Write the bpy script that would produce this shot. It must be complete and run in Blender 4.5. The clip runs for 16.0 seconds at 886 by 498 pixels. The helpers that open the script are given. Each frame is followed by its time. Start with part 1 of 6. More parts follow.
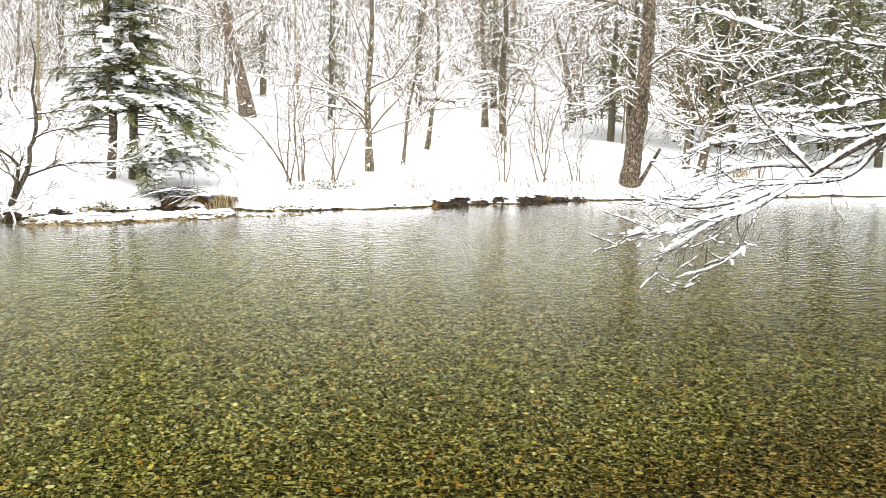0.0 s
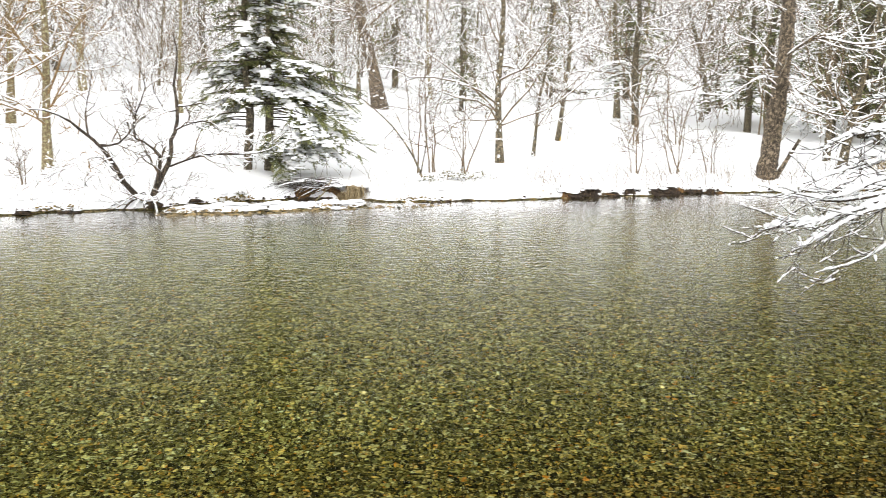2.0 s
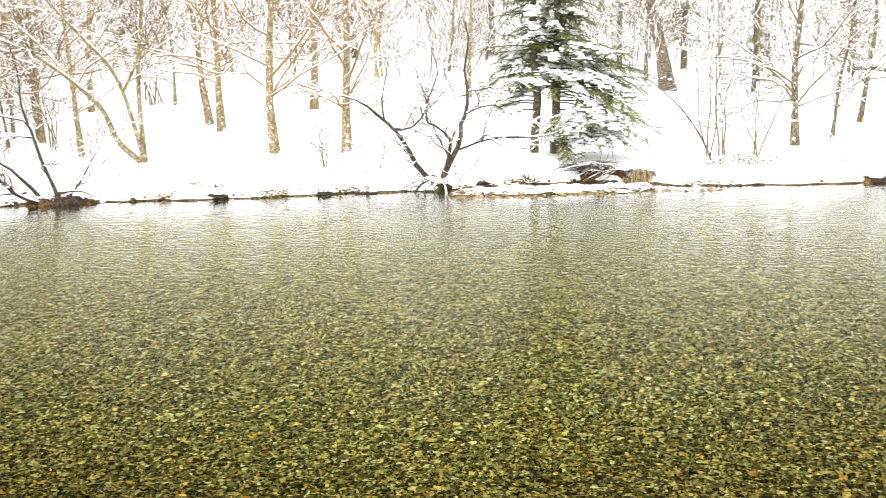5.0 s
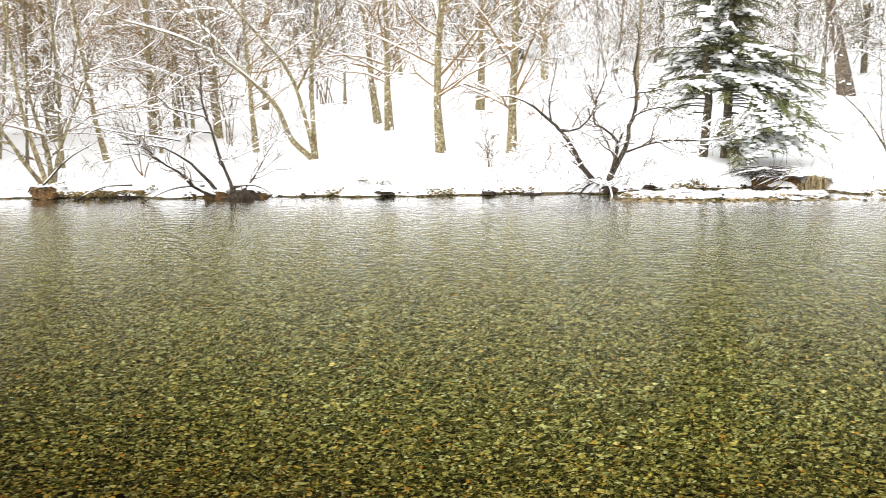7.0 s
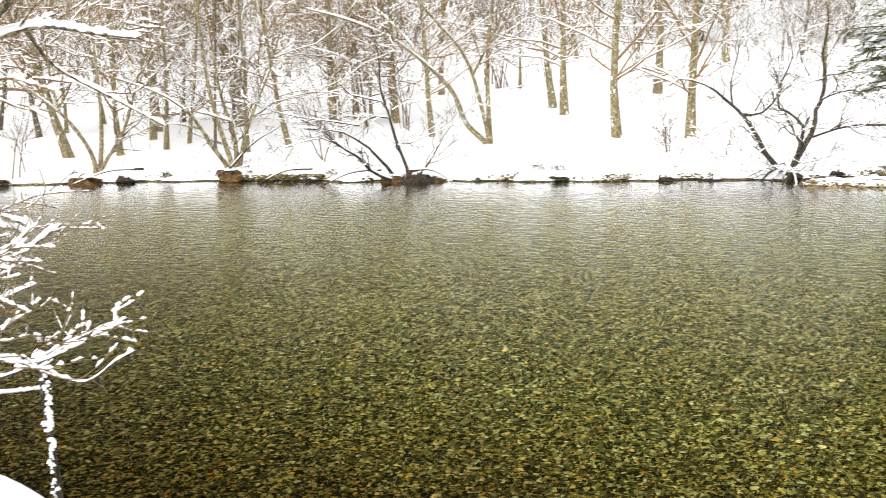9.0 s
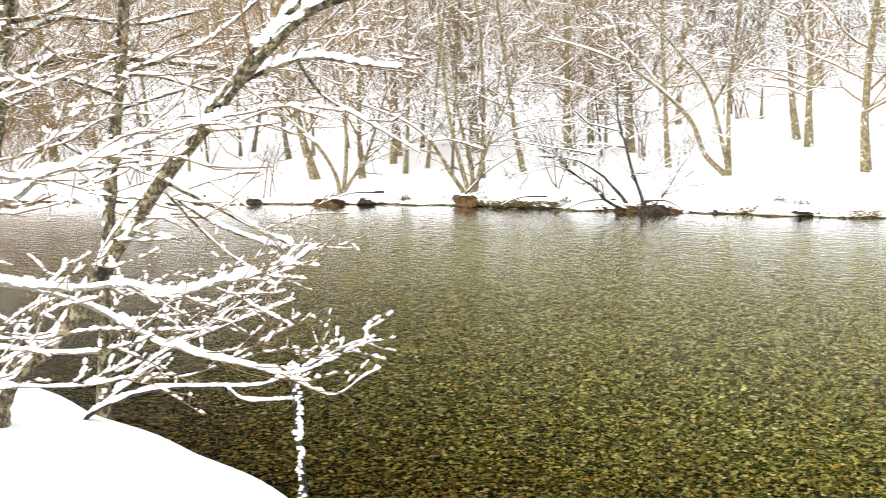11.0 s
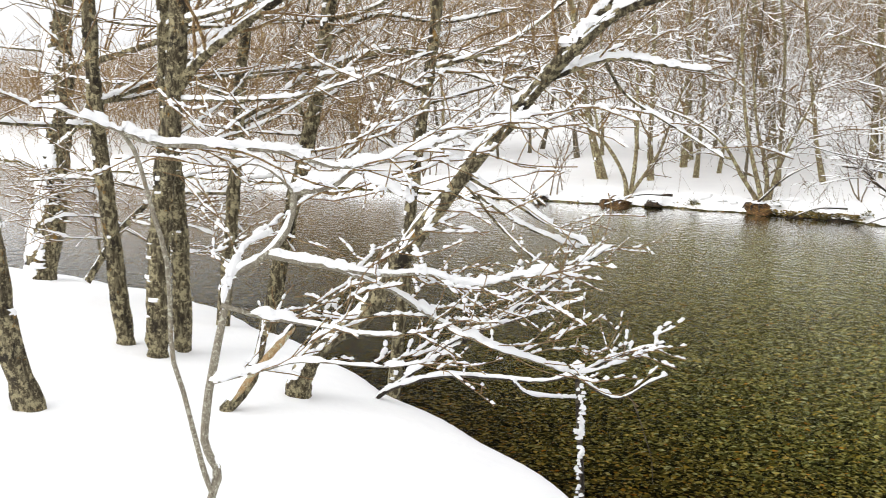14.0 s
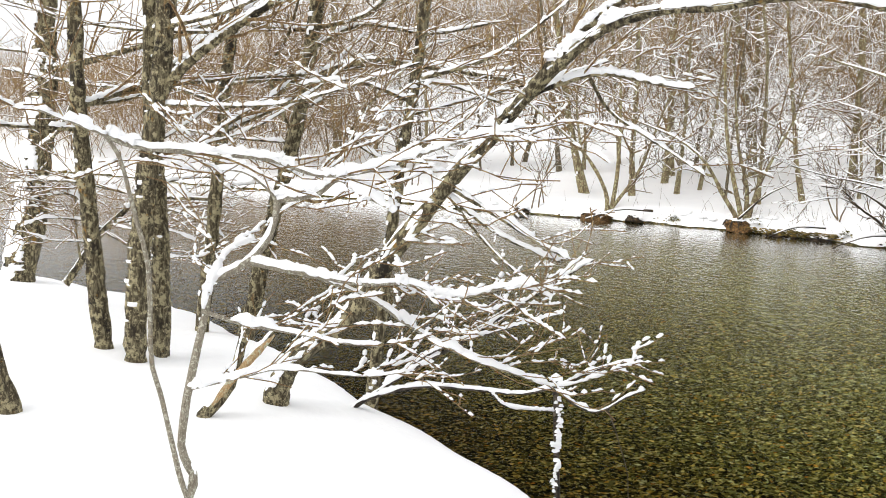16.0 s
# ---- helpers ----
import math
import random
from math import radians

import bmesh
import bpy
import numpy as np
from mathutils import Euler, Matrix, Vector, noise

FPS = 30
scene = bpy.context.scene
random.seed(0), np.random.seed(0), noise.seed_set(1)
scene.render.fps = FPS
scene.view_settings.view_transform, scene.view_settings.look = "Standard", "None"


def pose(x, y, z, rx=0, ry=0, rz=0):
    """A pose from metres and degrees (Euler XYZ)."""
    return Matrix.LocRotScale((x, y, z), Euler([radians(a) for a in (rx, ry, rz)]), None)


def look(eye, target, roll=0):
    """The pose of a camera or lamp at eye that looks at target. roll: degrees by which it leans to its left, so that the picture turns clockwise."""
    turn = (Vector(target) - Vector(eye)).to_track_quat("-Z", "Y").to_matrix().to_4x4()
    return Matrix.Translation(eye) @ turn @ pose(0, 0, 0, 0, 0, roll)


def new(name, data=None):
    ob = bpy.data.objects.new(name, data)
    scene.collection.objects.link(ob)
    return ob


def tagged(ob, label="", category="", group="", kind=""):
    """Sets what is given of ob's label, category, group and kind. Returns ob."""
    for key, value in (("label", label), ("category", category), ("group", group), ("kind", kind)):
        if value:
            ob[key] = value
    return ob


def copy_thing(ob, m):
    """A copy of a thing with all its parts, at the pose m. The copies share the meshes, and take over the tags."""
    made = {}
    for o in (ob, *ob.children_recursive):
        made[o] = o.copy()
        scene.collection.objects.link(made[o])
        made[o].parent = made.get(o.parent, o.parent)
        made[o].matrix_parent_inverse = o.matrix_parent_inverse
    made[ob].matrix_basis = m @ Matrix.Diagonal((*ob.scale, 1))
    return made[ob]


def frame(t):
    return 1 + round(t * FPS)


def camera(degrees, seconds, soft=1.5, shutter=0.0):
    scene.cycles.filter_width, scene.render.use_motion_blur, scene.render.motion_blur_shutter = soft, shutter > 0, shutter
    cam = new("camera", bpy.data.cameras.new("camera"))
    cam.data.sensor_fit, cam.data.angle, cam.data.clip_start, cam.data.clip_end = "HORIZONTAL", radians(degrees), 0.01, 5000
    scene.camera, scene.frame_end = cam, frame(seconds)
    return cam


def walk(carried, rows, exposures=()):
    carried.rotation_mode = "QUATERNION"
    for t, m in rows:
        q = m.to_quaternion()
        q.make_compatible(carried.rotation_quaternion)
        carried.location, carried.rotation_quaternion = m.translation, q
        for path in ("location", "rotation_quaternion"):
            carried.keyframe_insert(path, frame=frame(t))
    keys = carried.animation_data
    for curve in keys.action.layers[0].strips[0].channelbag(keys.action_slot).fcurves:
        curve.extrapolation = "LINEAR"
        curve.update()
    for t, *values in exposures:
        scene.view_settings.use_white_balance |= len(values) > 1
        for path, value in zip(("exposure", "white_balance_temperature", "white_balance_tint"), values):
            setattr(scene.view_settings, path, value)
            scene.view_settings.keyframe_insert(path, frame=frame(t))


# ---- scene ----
cam = camera(43.46, 16.0, soft=0.6, shutter=0.45)

PATH = [
    (0, 0.092, 0.011, 2.315, 81.25, -1.15, 2.46),
    (0.5, 0.087, 0.016, 2.313, 81.37, -1.29, 3.14),
    (1, 0.073, 0.029, 2.31, 81.13, -1.21, 5.01),
    (1.5, 0.065, 0.044, 2.306, 80.88, -0.85, 7.23),
    (2, 0.096, 0.041, 2.308, 80.72, -0.65, 9.13),
    (2.5, 0.119, 0.021, 2.32, 80.66, -0.28, 11.38),
    (3, 0.141, 0.01, 2.319, 80.64, 0.01, 13.62),
    (3.5, 0.145, 0.027, 2.319, 80.52, 0.38, 16.27),
    (4, 0.125, 0.037, 2.315, 80.11, 0.78, 19.49),
    (4.2, 0.114, 0.042, 2.315, 79.89, 0.95, 20.53),
    (6.3, 0.002, 0.004, 2.282, 80.27, 0.1, 28.4),
    (6.5, -0.001, 0.006, 2.28, 80.21, 0.3, 29.47),
    (7, 0.001, 0.023, 2.273, 80.07, 0.37, 31.94),
    (7.5, -0.012, 0.023, 2.276, 79.8, 0.53, 33.62),
    (8, -0.017, 0.025, 2.279, 79.8, 0.84, 35.93),
    (8.5, -0.021, 0.024, 2.282, 79.66, 0.93, 38.23),
    (9, -0.036, 0.038, 2.279, 79.38, 1.09, 40.8),
    (9.2, -0.048, 0.028, 2.285, 79.33, 1.02, 41.77),
    (11.3, -0.085, -0.053, 2.297, 80.93, 0.85, 54.38),
    (11.5, -0.099, -0.05, 2.299, 80.75, 0.88, 55.48),
    (12, -0.101, -0.055, 2.301, 80.18, 0.97, 58.22),
    (12.5, -0.106, -0.067, 2.3, 80.18, 0.81, 61.08),
    (13, -0.104, -0.078, 2.304, 80.33, 0.33, 63.11),
    (13.5, -0.101, -0.104, 2.306, 80.5, -0.19, 65.26),
    (14, -0.104, -0.116, 2.303, 80.94, -0.56, 67.32),
    (14.5, -0.103, -0.124, 2.305, 81.08, -1.03, 68.32),
    (15, -0.101, -0.125, 2.304, 81.32, -1.58, 68.17),
    (15.5, -0.091, -0.129, 2.306, 81.45, -1.84, 67.2),
    (16, -0.094, -0.126, 2.306, 81.5, -1.96, 66.51),
]
walk(cam, [(t, pose(*v)) for t, *v in PATH], exposures=[(0.0, 1.1), (1.0, 0.97), (2.0, 0.88), (2.5, 0.9), (3.0, 0.96), (3.5, 1.26), (4.0, 1.6), (6.5, 1.15), (8.0, 1.0), (9.0, 1.05), (11.5, 1.24), (12.5, 1.36), (13.0, 1.24), (13.5, 0.98), (14.0, 0.58), (15.0, 0.50), (16.0, 0.63)])

# ---- light: an overcast winter day ----
world = bpy.data.worlds.new("overcast_sky")
scene.world = world
world.use_nodes = True
wn, wl = world.node_tree.nodes, world.node_tree.links
wn.clear()
sky = wn.new("ShaderNodeTexSky")
sky.sky_type, sky.sun_disc, sky.sun_elevation, sky.sun_rotation = "NISHITA", False, radians(38), radians(200)
sky.dust_density, sky.air_density = 6.0, 1.0
veil = wn.new("ShaderNodeHueSaturation")
veil.inputs["Saturation"].default_value = 0.12
bg = wn.new("ShaderNodeBackground")
bg.inputs["Strength"].default_value = 0.12
cloud = wn.new("ShaderNodeMix")
cloud.data_type = "RGBA"
cloud.inputs[0].default_value, cloud.inputs[7].default_value = 0.8, (7.0, 7.1, 7.3, 1)
wo = wn.new("ShaderNodeOutputWorld")
wl.new(sky.outputs[0], veil.inputs["Color"])
wl.new(veil.outputs[0], cloud.inputs[6])
wl.new(cloud.outputs[2], bg.inputs["Color"])
wl.new(bg.outputs[0], wo.inputs["Surface"])
sun = new("sun", bpy.data.lights.new("sun", "SUN"))
sun.data.energy, sun.data.angle, sun.data.color = 0.8, radians(40), (1.0, 0.97, 0.93)
sun.matrix_world = look((0, 0, 0), (-0.27, 0.74, -0.62))


# ---- materials ----
def material(name, rough=0.8):
    m = bpy.data.materials.new(name)
    m.use_nodes = True
    b = m.node_tree.nodes["Principled BSDF"]
    b.inputs["Roughness"].default_value = rough
    return m, m.node_tree.nodes, m.node_tree.links, b


def noise_tex(n, l, scale, detail=6, coord="Object", rough=0.6, stretch=None):
    tc = n.new("ShaderNodeTexCoord")
    t = n.new("ShaderNodeTexNoise")
    t.inputs["Scale"].default_value, t.inputs["Detail"].default_value, t.inputs["Roughness"].default_value = scale, detail, rough
    if stretch:
        mp = n.new("ShaderNodeMapping")
        mp.inputs["Scale"].default_value = stretch
        l.new(tc.outputs[coord], mp.inputs[0])
        l.new(mp.outputs[0], t.inputs["Vector"])
    else:
        l.new(tc.outputs[coord], t.inputs["Vector"])
    return t.outputs["Fac"]


def ramp(n, l, fac, stops, mode="LINEAR"):
    r = n.new("ShaderNodeValToRGB")
    r.color_ramp.interpolation = mode
    while len(r.color_ramp.elements) < len(stops):
        r.color_ramp.elements.new(0.5)
    for e, (p, c) in zip(r.color_ramp.elements, stops):
        e.position, e.color = p, (*c, 1)
    l.new(fac, r.inputs[0])
    return r.outputs[0]


def mixed(n, l, fac, a, b):
    m = n.new("ShaderNodeMix")
    m.data_type = "RGBA"
    for s, v in ((m.inputs[0], fac), (m.inputs[6], a), (m.inputs[7], b)):
        if isinstance(v, (tuple, list)):
            s.default_value = (*v, 1)
        elif isinstance(v, float):
            s.default_value = v
        else:
            l.new(v, s)
    return m.outputs[2]


def bumped(n, l, b, height, strength, distance):
    k = n.new("ShaderNodeBump")
    k.inputs["Strength"].default_value, k.inputs["Distance"].default_value = strength, distance
    l.new(height, k.inputs["Height"])
    l.new(k.outputs[0], b.inputs["Normal"])


def make_snow(name="snow"):
    m, n, l, b = material(name, 0.75)
    l.new(ramp(n, l, noise_tex(n, l, 3.0), [(0.3, (0.915, 0.915, 0.92)), (0.7, (0.95, 0.95, 0.945))]), b.inputs["Base Color"])
    bumped(n, l, b, noise_tex(n, l, 30.0, 8), 0.25, 0.02)
    return m


def make_bark(name, dark, pale, lichen, moss, amount, size=1.0):
    """Bark with fine fissures, pale crusts of lichen, ochre spots and dark moss. size: how coarse its patches are."""
    m, n, l, b = material(name, 0.9)
    grain = noise_tex(n, l, 70.0 / size, 8, stretch=(1.6, 1.6, 0.35), rough=0.8)
    base = ramp(n, l, grain, [(0.36, tuple(c * 0.6 for c in dark)), (0.48, dark), (0.62, pale)])
    crust = ramp(n, l, noise_tex(n, l, 48.0 / size, 8, rough=0.75), [(0.53 - amount * 0.03, (0, 0, 0)), (0.57, (1, 1, 1))])
    spots = ramp(n, l, noise_tex(n, l, 20.0 / size, 9, stretch=(1.2, 0.9, 0.7), rough=0.8), [(0.58 - amount * 0.055, (0, 0, 0)), (0.62 - amount * 0.03, (1, 1, 1))])
    ochre = ramp(n, l, noise_tex(n, l, 11.0 / size, 9, rough=0.8), [(0.58, (0, 0, 0)), (0.63, (1, 1, 1))])
    col = mixed(n, l, crust, base, tuple(min(0.55, c * 1.4) for c in pale))
    col = mixed(n, l, ochre, col, lichen)
    col = mixed(n, l, spots, col, moss)
    l.new(col, b.inputs["Base Color"])
    bumped(n, l, b, grain, 1.0, 0.015 * size)
    return m


SNOW = make_snow()
BARK_GREY = make_bark("grey_bark", (0.066, 0.048, 0.022), (0.36, 0.31, 0.18), (0.38, 0.20, 0.035), (0.020, 0.014, 0.006), 0.8, 2.0)
BARK_BUSH = make_bark("bush_bark", (0.24, 0.205, 0.15), (0.42, 0.38, 0.30), (0.26, 0.20, 0.12), (0.13, 0.105, 0.07), -0.3, 0.6)
BARK_OLD = make_bark("old_bark", (0.055, 0.042, 0.029), (0.29, 0.225, 0.155), (0.20, 0.16, 0.09), (0.04, 0.030, 0.020), 0.1, 2.6)
BARK_PALE = make_bark("pale_bark", (0.20, 0.15, 0.08), (0.47, 0.37, 0.21), (0.36, 0.23, 0.07), (0.10, 0.073, 0.036), 0.5, 2.6)
BARK_DARK = make_bark("dark_bark", (0.028, 0.020, 0.014), (0.13, 0.10, 0.068), (0.12, 0.105, 0.06), (0.014, 0.011, 0.008), 0.4, 1.6)
BARK_TWIG = make_bark("twig_bark", (0.115, 0.078, 0.044), (0.30, 0.22, 0.13), (0.18, 0.125, 0.07), (0.05, 0.036, 0.022), 0.1)

BARK_WARM = make_bark("warm_twig_bark", (0.19, 0.105, 0.042), (0.44, 0.29, 0.135), (0.22, 0.14, 0.07), (0.055, 0.036, 0.020), 0.1)
BARK_FAR = make_bark("far_grey_bark", (0.085, 0.070, 0.042), (0.27, 0.22, 0.14), (0.30, 0.19, 0.06), (0.035, 0.028, 0.016), 0.5, 2.6)
BARK_HILL = make_bark("hill_bark", (0.075, 0.062, 0.048), (0.21, 0.175, 0.135), (0.16, 0.13, 0.09), (0.04, 0.033, 0.026), 0.1, 2.0)


def make_needles(name, a, b_col):
    m, n, l, b = material(name, 0.7)
    g = n.new("ShaderNodeNewGeometry")
    l.new(ramp(n, l, g.outputs["Random Per Island"], [(0.0, a), (1.0, b_col)]), b.inputs["Base Color"])
    return m


NEEDLES = make_needles("fir_needles", (0.034, 0.043, 0.013), (0.23, 0.235, 0.075))
STONE_STOPS = [(0.0, (0.010, 0.009, 0.005)), (0.22, (0.032, 0.030, 0.014)), (0.42, (0.085, 0.082, 0.034)), (0.64, (0.205, 0.19, 0.074)),
               (0.80, (0.38, 0.35, 0.15)), (0.90, (0.64, 0.60, 0.38)), (0.975, (0.52, 0.36, 0.08)), (1.0, (0.55, 0.22, 0.04))]


def bed_tint(n, l, colour, near=1.0):
    """Stones' colour by place: dark, brown near; paler, greener mid-river; dark at far edge."""
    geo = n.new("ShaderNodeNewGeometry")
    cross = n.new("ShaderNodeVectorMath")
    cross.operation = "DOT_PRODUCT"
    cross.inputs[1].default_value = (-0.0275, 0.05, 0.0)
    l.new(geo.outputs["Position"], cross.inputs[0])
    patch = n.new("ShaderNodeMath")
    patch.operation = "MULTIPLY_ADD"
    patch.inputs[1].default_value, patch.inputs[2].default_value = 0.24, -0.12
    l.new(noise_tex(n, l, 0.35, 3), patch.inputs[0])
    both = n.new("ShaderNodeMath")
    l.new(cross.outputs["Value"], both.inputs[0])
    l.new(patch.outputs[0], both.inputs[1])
    mid_blend = ramp(n, l, both.outputs[0], [(0.40, (0, 0, 0)), (0.80, (0.22, 0.22, 0.22))])
    colour = mixed(n, l, mid_blend, colour, (0.17, 0.165, 0.088))
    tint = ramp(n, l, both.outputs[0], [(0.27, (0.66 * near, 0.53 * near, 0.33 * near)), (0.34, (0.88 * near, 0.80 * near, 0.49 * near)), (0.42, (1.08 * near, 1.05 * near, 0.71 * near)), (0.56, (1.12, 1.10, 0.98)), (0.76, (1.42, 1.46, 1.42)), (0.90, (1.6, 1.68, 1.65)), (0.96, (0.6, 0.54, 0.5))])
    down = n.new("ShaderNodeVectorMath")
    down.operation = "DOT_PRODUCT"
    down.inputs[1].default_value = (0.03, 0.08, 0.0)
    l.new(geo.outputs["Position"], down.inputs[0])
    # stones darker and warmer by the near bank, downstream
    down_tint = ramp(n, l, down.outputs["Value"], [(0.02, (0.50, 0.42, 0.32)), (0.34, (1.0, 1.0, 1.0))])
    for by in (tint, down_tint):
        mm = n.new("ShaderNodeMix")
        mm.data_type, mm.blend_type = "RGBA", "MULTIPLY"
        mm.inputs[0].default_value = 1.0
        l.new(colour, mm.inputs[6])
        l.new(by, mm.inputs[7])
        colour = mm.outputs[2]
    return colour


def make_pebbles():
    m, n, l, b = material("wet_pebbles", 0.6)
    g = n.new("ShaderNodeNewGeometry")
    col = ramp(n, l, g.outputs["Random Per Island"], STONE_STOPS)
    speck = ramp(n, l, noise_tex(n, l, 60.0, 4), [(0.32, (0.45, 0.45, 0.42)), (0.68, (1.3, 1.3, 1.3))])
    mm = n.new("ShaderNodeMix")
    mm.data_type, mm.blend_type = "RGBA", "MULTIPLY"
    mm.inputs[0].default_value = 1.0
    turned = n.new("ShaderNodeMath")
    turned.operation = "MULTIPLY"
    turned.inputs[1].default_value = 13.7
    l.new(g.outputs["Random Per Island"], turned.inputs[0])
    part_of = n.new("ShaderNodeMath")
    part_of.operation = "FRACT"
    l.new(turned.outputs[0], part_of.inputs[0])
    hue = ramp(n, l, part_of.outputs[0], [(0.0, (0.84, 0.98, 1.35)), (0.35, (0.92, 1.0, 1.12)), (0.6, (1.0, 1.0, 0.9)), (0.8, (1.14, 1.0, 0.78)), (0.95, (1.35, 1.3, 1.5))], "CONSTANT")
    hm = n.new("ShaderNodeMix")
    hm.data_type, hm.blend_type = "RGBA", "MULTIPLY"
    hm.inputs[0].default_value = 1.0
    l.new(col, hm.inputs[6])
    l.new(hue, hm.inputs[7])
    l.new(hm.outputs[2], mm.inputs[6])
    l.new(speck, mm.inputs[7])
    l.new(bed_tint(n, l, mm.outputs[2], 1.04), b.inputs["Base Color"])
    b.inputs["Specular IOR Level"].default_value = 0.04
    return m


def make_ground():
    """Snow above the waterline, river gravel below it."""
    m, n, l, b = material("snow_and_river_gravel", 0.75)
    tc = n.new("ShaderNodeTexCoord")
    warp = n.new("ShaderNodeTexNoise")
    warp.inputs["Scale"].default_value, warp.inputs["Detail"].default_value = 9.0, 3
    l.new(tc.outputs["Object"], warp.inputs["Vector"])
    add = n.new("ShaderNodeMix")
    add.data_type, add.blend_type = "RGBA", "LINEAR_LIGHT"
    add.inputs[0].default_value = 0.02
    l.new(tc.outputs["Object"], add.inputs[6])
    l.new(warp.outputs["Color"], add.inputs[7])
    cell = n.new("ShaderNodeTexVoronoi")
    cell.inputs["Scale"].default_value = 46.0
    l.new(add.outputs[2], cell.inputs["Vector"])
    sep = n.new("ShaderNodeSeparateColor")
    l.new(cell.outputs["Color"], sep.inputs[0])
    stones = ramp(n, l, sep.outputs[0], STONE_STOPS)
    # painted shade: each flat stone darkens towards the gap around it
    gap_shade = ramp(n, l, cell.outputs["Distance"], [(0.25, (1.15, 1.15, 1.15)), (0.52, (0.75, 0.74, 0.70)), (0.76, (0.08, 0.075, 0.06))])
    mm = n.new("ShaderNodeMix")
    mm.data_type, mm.blend_type = "RGBA", "MULTIPLY"
    mm.inputs[0].default_value = 1.0
    l.new(stones, mm.inputs[6])
    l.new(gap_shade, mm.inputs[7])
    white = ramp(n, l, noise_tex(n, l, 3.0), [(0.3, (0.915, 0.915, 0.92)), (0.7, (0.95, 0.95, 0.945))])
    geo = n.new("ShaderNodeNewGeometry")
    xyz = n.new("ShaderNodeSeparateXYZ")
    l.new(geo.outputs["Position"], xyz.inputs[0])
    edge = n.new("ShaderNodeMath")
    edge.operation = "MULTIPLY_ADD"
    edge.inputs[1].default_value, edge.inputs[2].default_value = 0.07, -0.01
    l.new(noise_tex(n, l, 4.0, 4), edge.inputs[0])
    over = n.new("ShaderNodeMath")
    over.operation = "GREATER_THAN"
    l.new(xyz.outputs["Z"], over.inputs[0])
    l.new(edge.outputs[0], over.inputs[1])
    l.new(mixed(n, l, over.outputs[0], bed_tint(n, l, mm.outputs[2], 0.70), white), b.inputs["Base Color"])
    b.inputs["Specular IOR Level"].default_value = 0.04
    bumped(n, l, b, noise_tex(n, l, 14.0, 6), 0.18, 0.02)
    return m


def make_water():
    """A clear shallow river: ripples that mirror the banks by the angle, and a faint green stain for what is seen through it."""
    m = bpy.data.materials.new("clear_river_water")
    m.use_nodes = True
    n, l = m.node_tree.nodes, m.node_tree.links
    n.clear()
    out = n.new("ShaderNodeOutputMaterial")
    mix = n.new("ShaderNodeMixShader")
    through_it = n.new("ShaderNodeBsdfRefraction")
    through_it.inputs["Color"].default_value = (0.92, 0.96, 0.83, 1)
    through_it.inputs["Roughness"].default_value, through_it.inputs["IOR"].default_value = 0.0, 1.33
    mirror = n.new("ShaderNodeBsdfGlossy")
    mirror.inputs["Color"].default_value = (1.0, 1.0, 1.0, 1)
    mirror.inputs["Roughness"].default_value = 0.09
    fres = n.new("ShaderNodeFresnel")
    fres.inputs["IOR"].default_value = 1.33
    tc = n.new("ShaderNodeTexCoord")
    mp = n.new("ShaderNodeMapping")
    mp.inputs["Rotation"].default_value = (0, 0, radians(-30))
    mp.inputs["Scale"].default_value = (1.5, 2.2, 1)
    l.new(tc.outputs["Object"], mp.inputs[0])
    wave = n.new("ShaderNodeTexNoise")
    wave.inputs["Scale"].default_value, wave.inputs["Detail"].default_value, wave.inputs["Roughness"].default_value = 4.2, 3, 0.5
    l.new(mp.outputs[0], wave.inputs["Vector"])
    k = n.new("ShaderNodeBump")
    k.inputs["Strength"].default_value, k.inputs["Distance"].default_value = 0.7, 0.016
    l.new(wave.outputs["Fac"], k.inputs["Height"])
    l.new(k.outputs[0], mirror.inputs["Normal"])
    bend = n.new("ShaderNodeBump")
    bend.inputs["Strength"].default_value, bend.inputs["Distance"].default_value = 0.4, 0.020
    l.new(wave.outputs["Fac"], bend.inputs["Height"])
    l.new(bend.outputs[0], through_it.inputs["Normal"])
    crest = n.new("ShaderNodeBump")
    crest.inputs["Strength"].default_value, crest.inputs["Distance"].default_value = 0.7, 0.011
    l.new(wave.outputs["Fac"], crest.inputs["Height"])
    l.new(crest.outputs[0], fres.inputs["Normal"])
    gloss = n.new("ShaderNodeMath")
    gloss.operation = "POWER"
    gloss.inputs[1].default_value = 4.2
    l.new(fres.outputs[0], gloss.inputs[0])
    more = n.new("ShaderNodeMath")
    more.operation, more.use_clamp = "MULTIPLY", True
    more.inputs[1].default_value = 24.0
    l.new(gloss.outputs[0], more.inputs[0])
    most = n.new("ShaderNodeMath")
    most.operation = "MINIMUM"
    most.inputs[1].default_value = 0.94
    l.new(more.outputs[0], most.inputs[0])
    l.new(most.outputs[0], mix.inputs[0])
    l.new(through_it.outputs[0], mix.inputs[1])
    l.new(mirror.outputs[0], mix.inputs[2])
    l.new(mix.outputs[0], out.inputs["Surface"])
    return m


GROUND_MAT, PEBBLE_MAT, WATER_MAT = make_ground(), make_pebbles(), make_water()


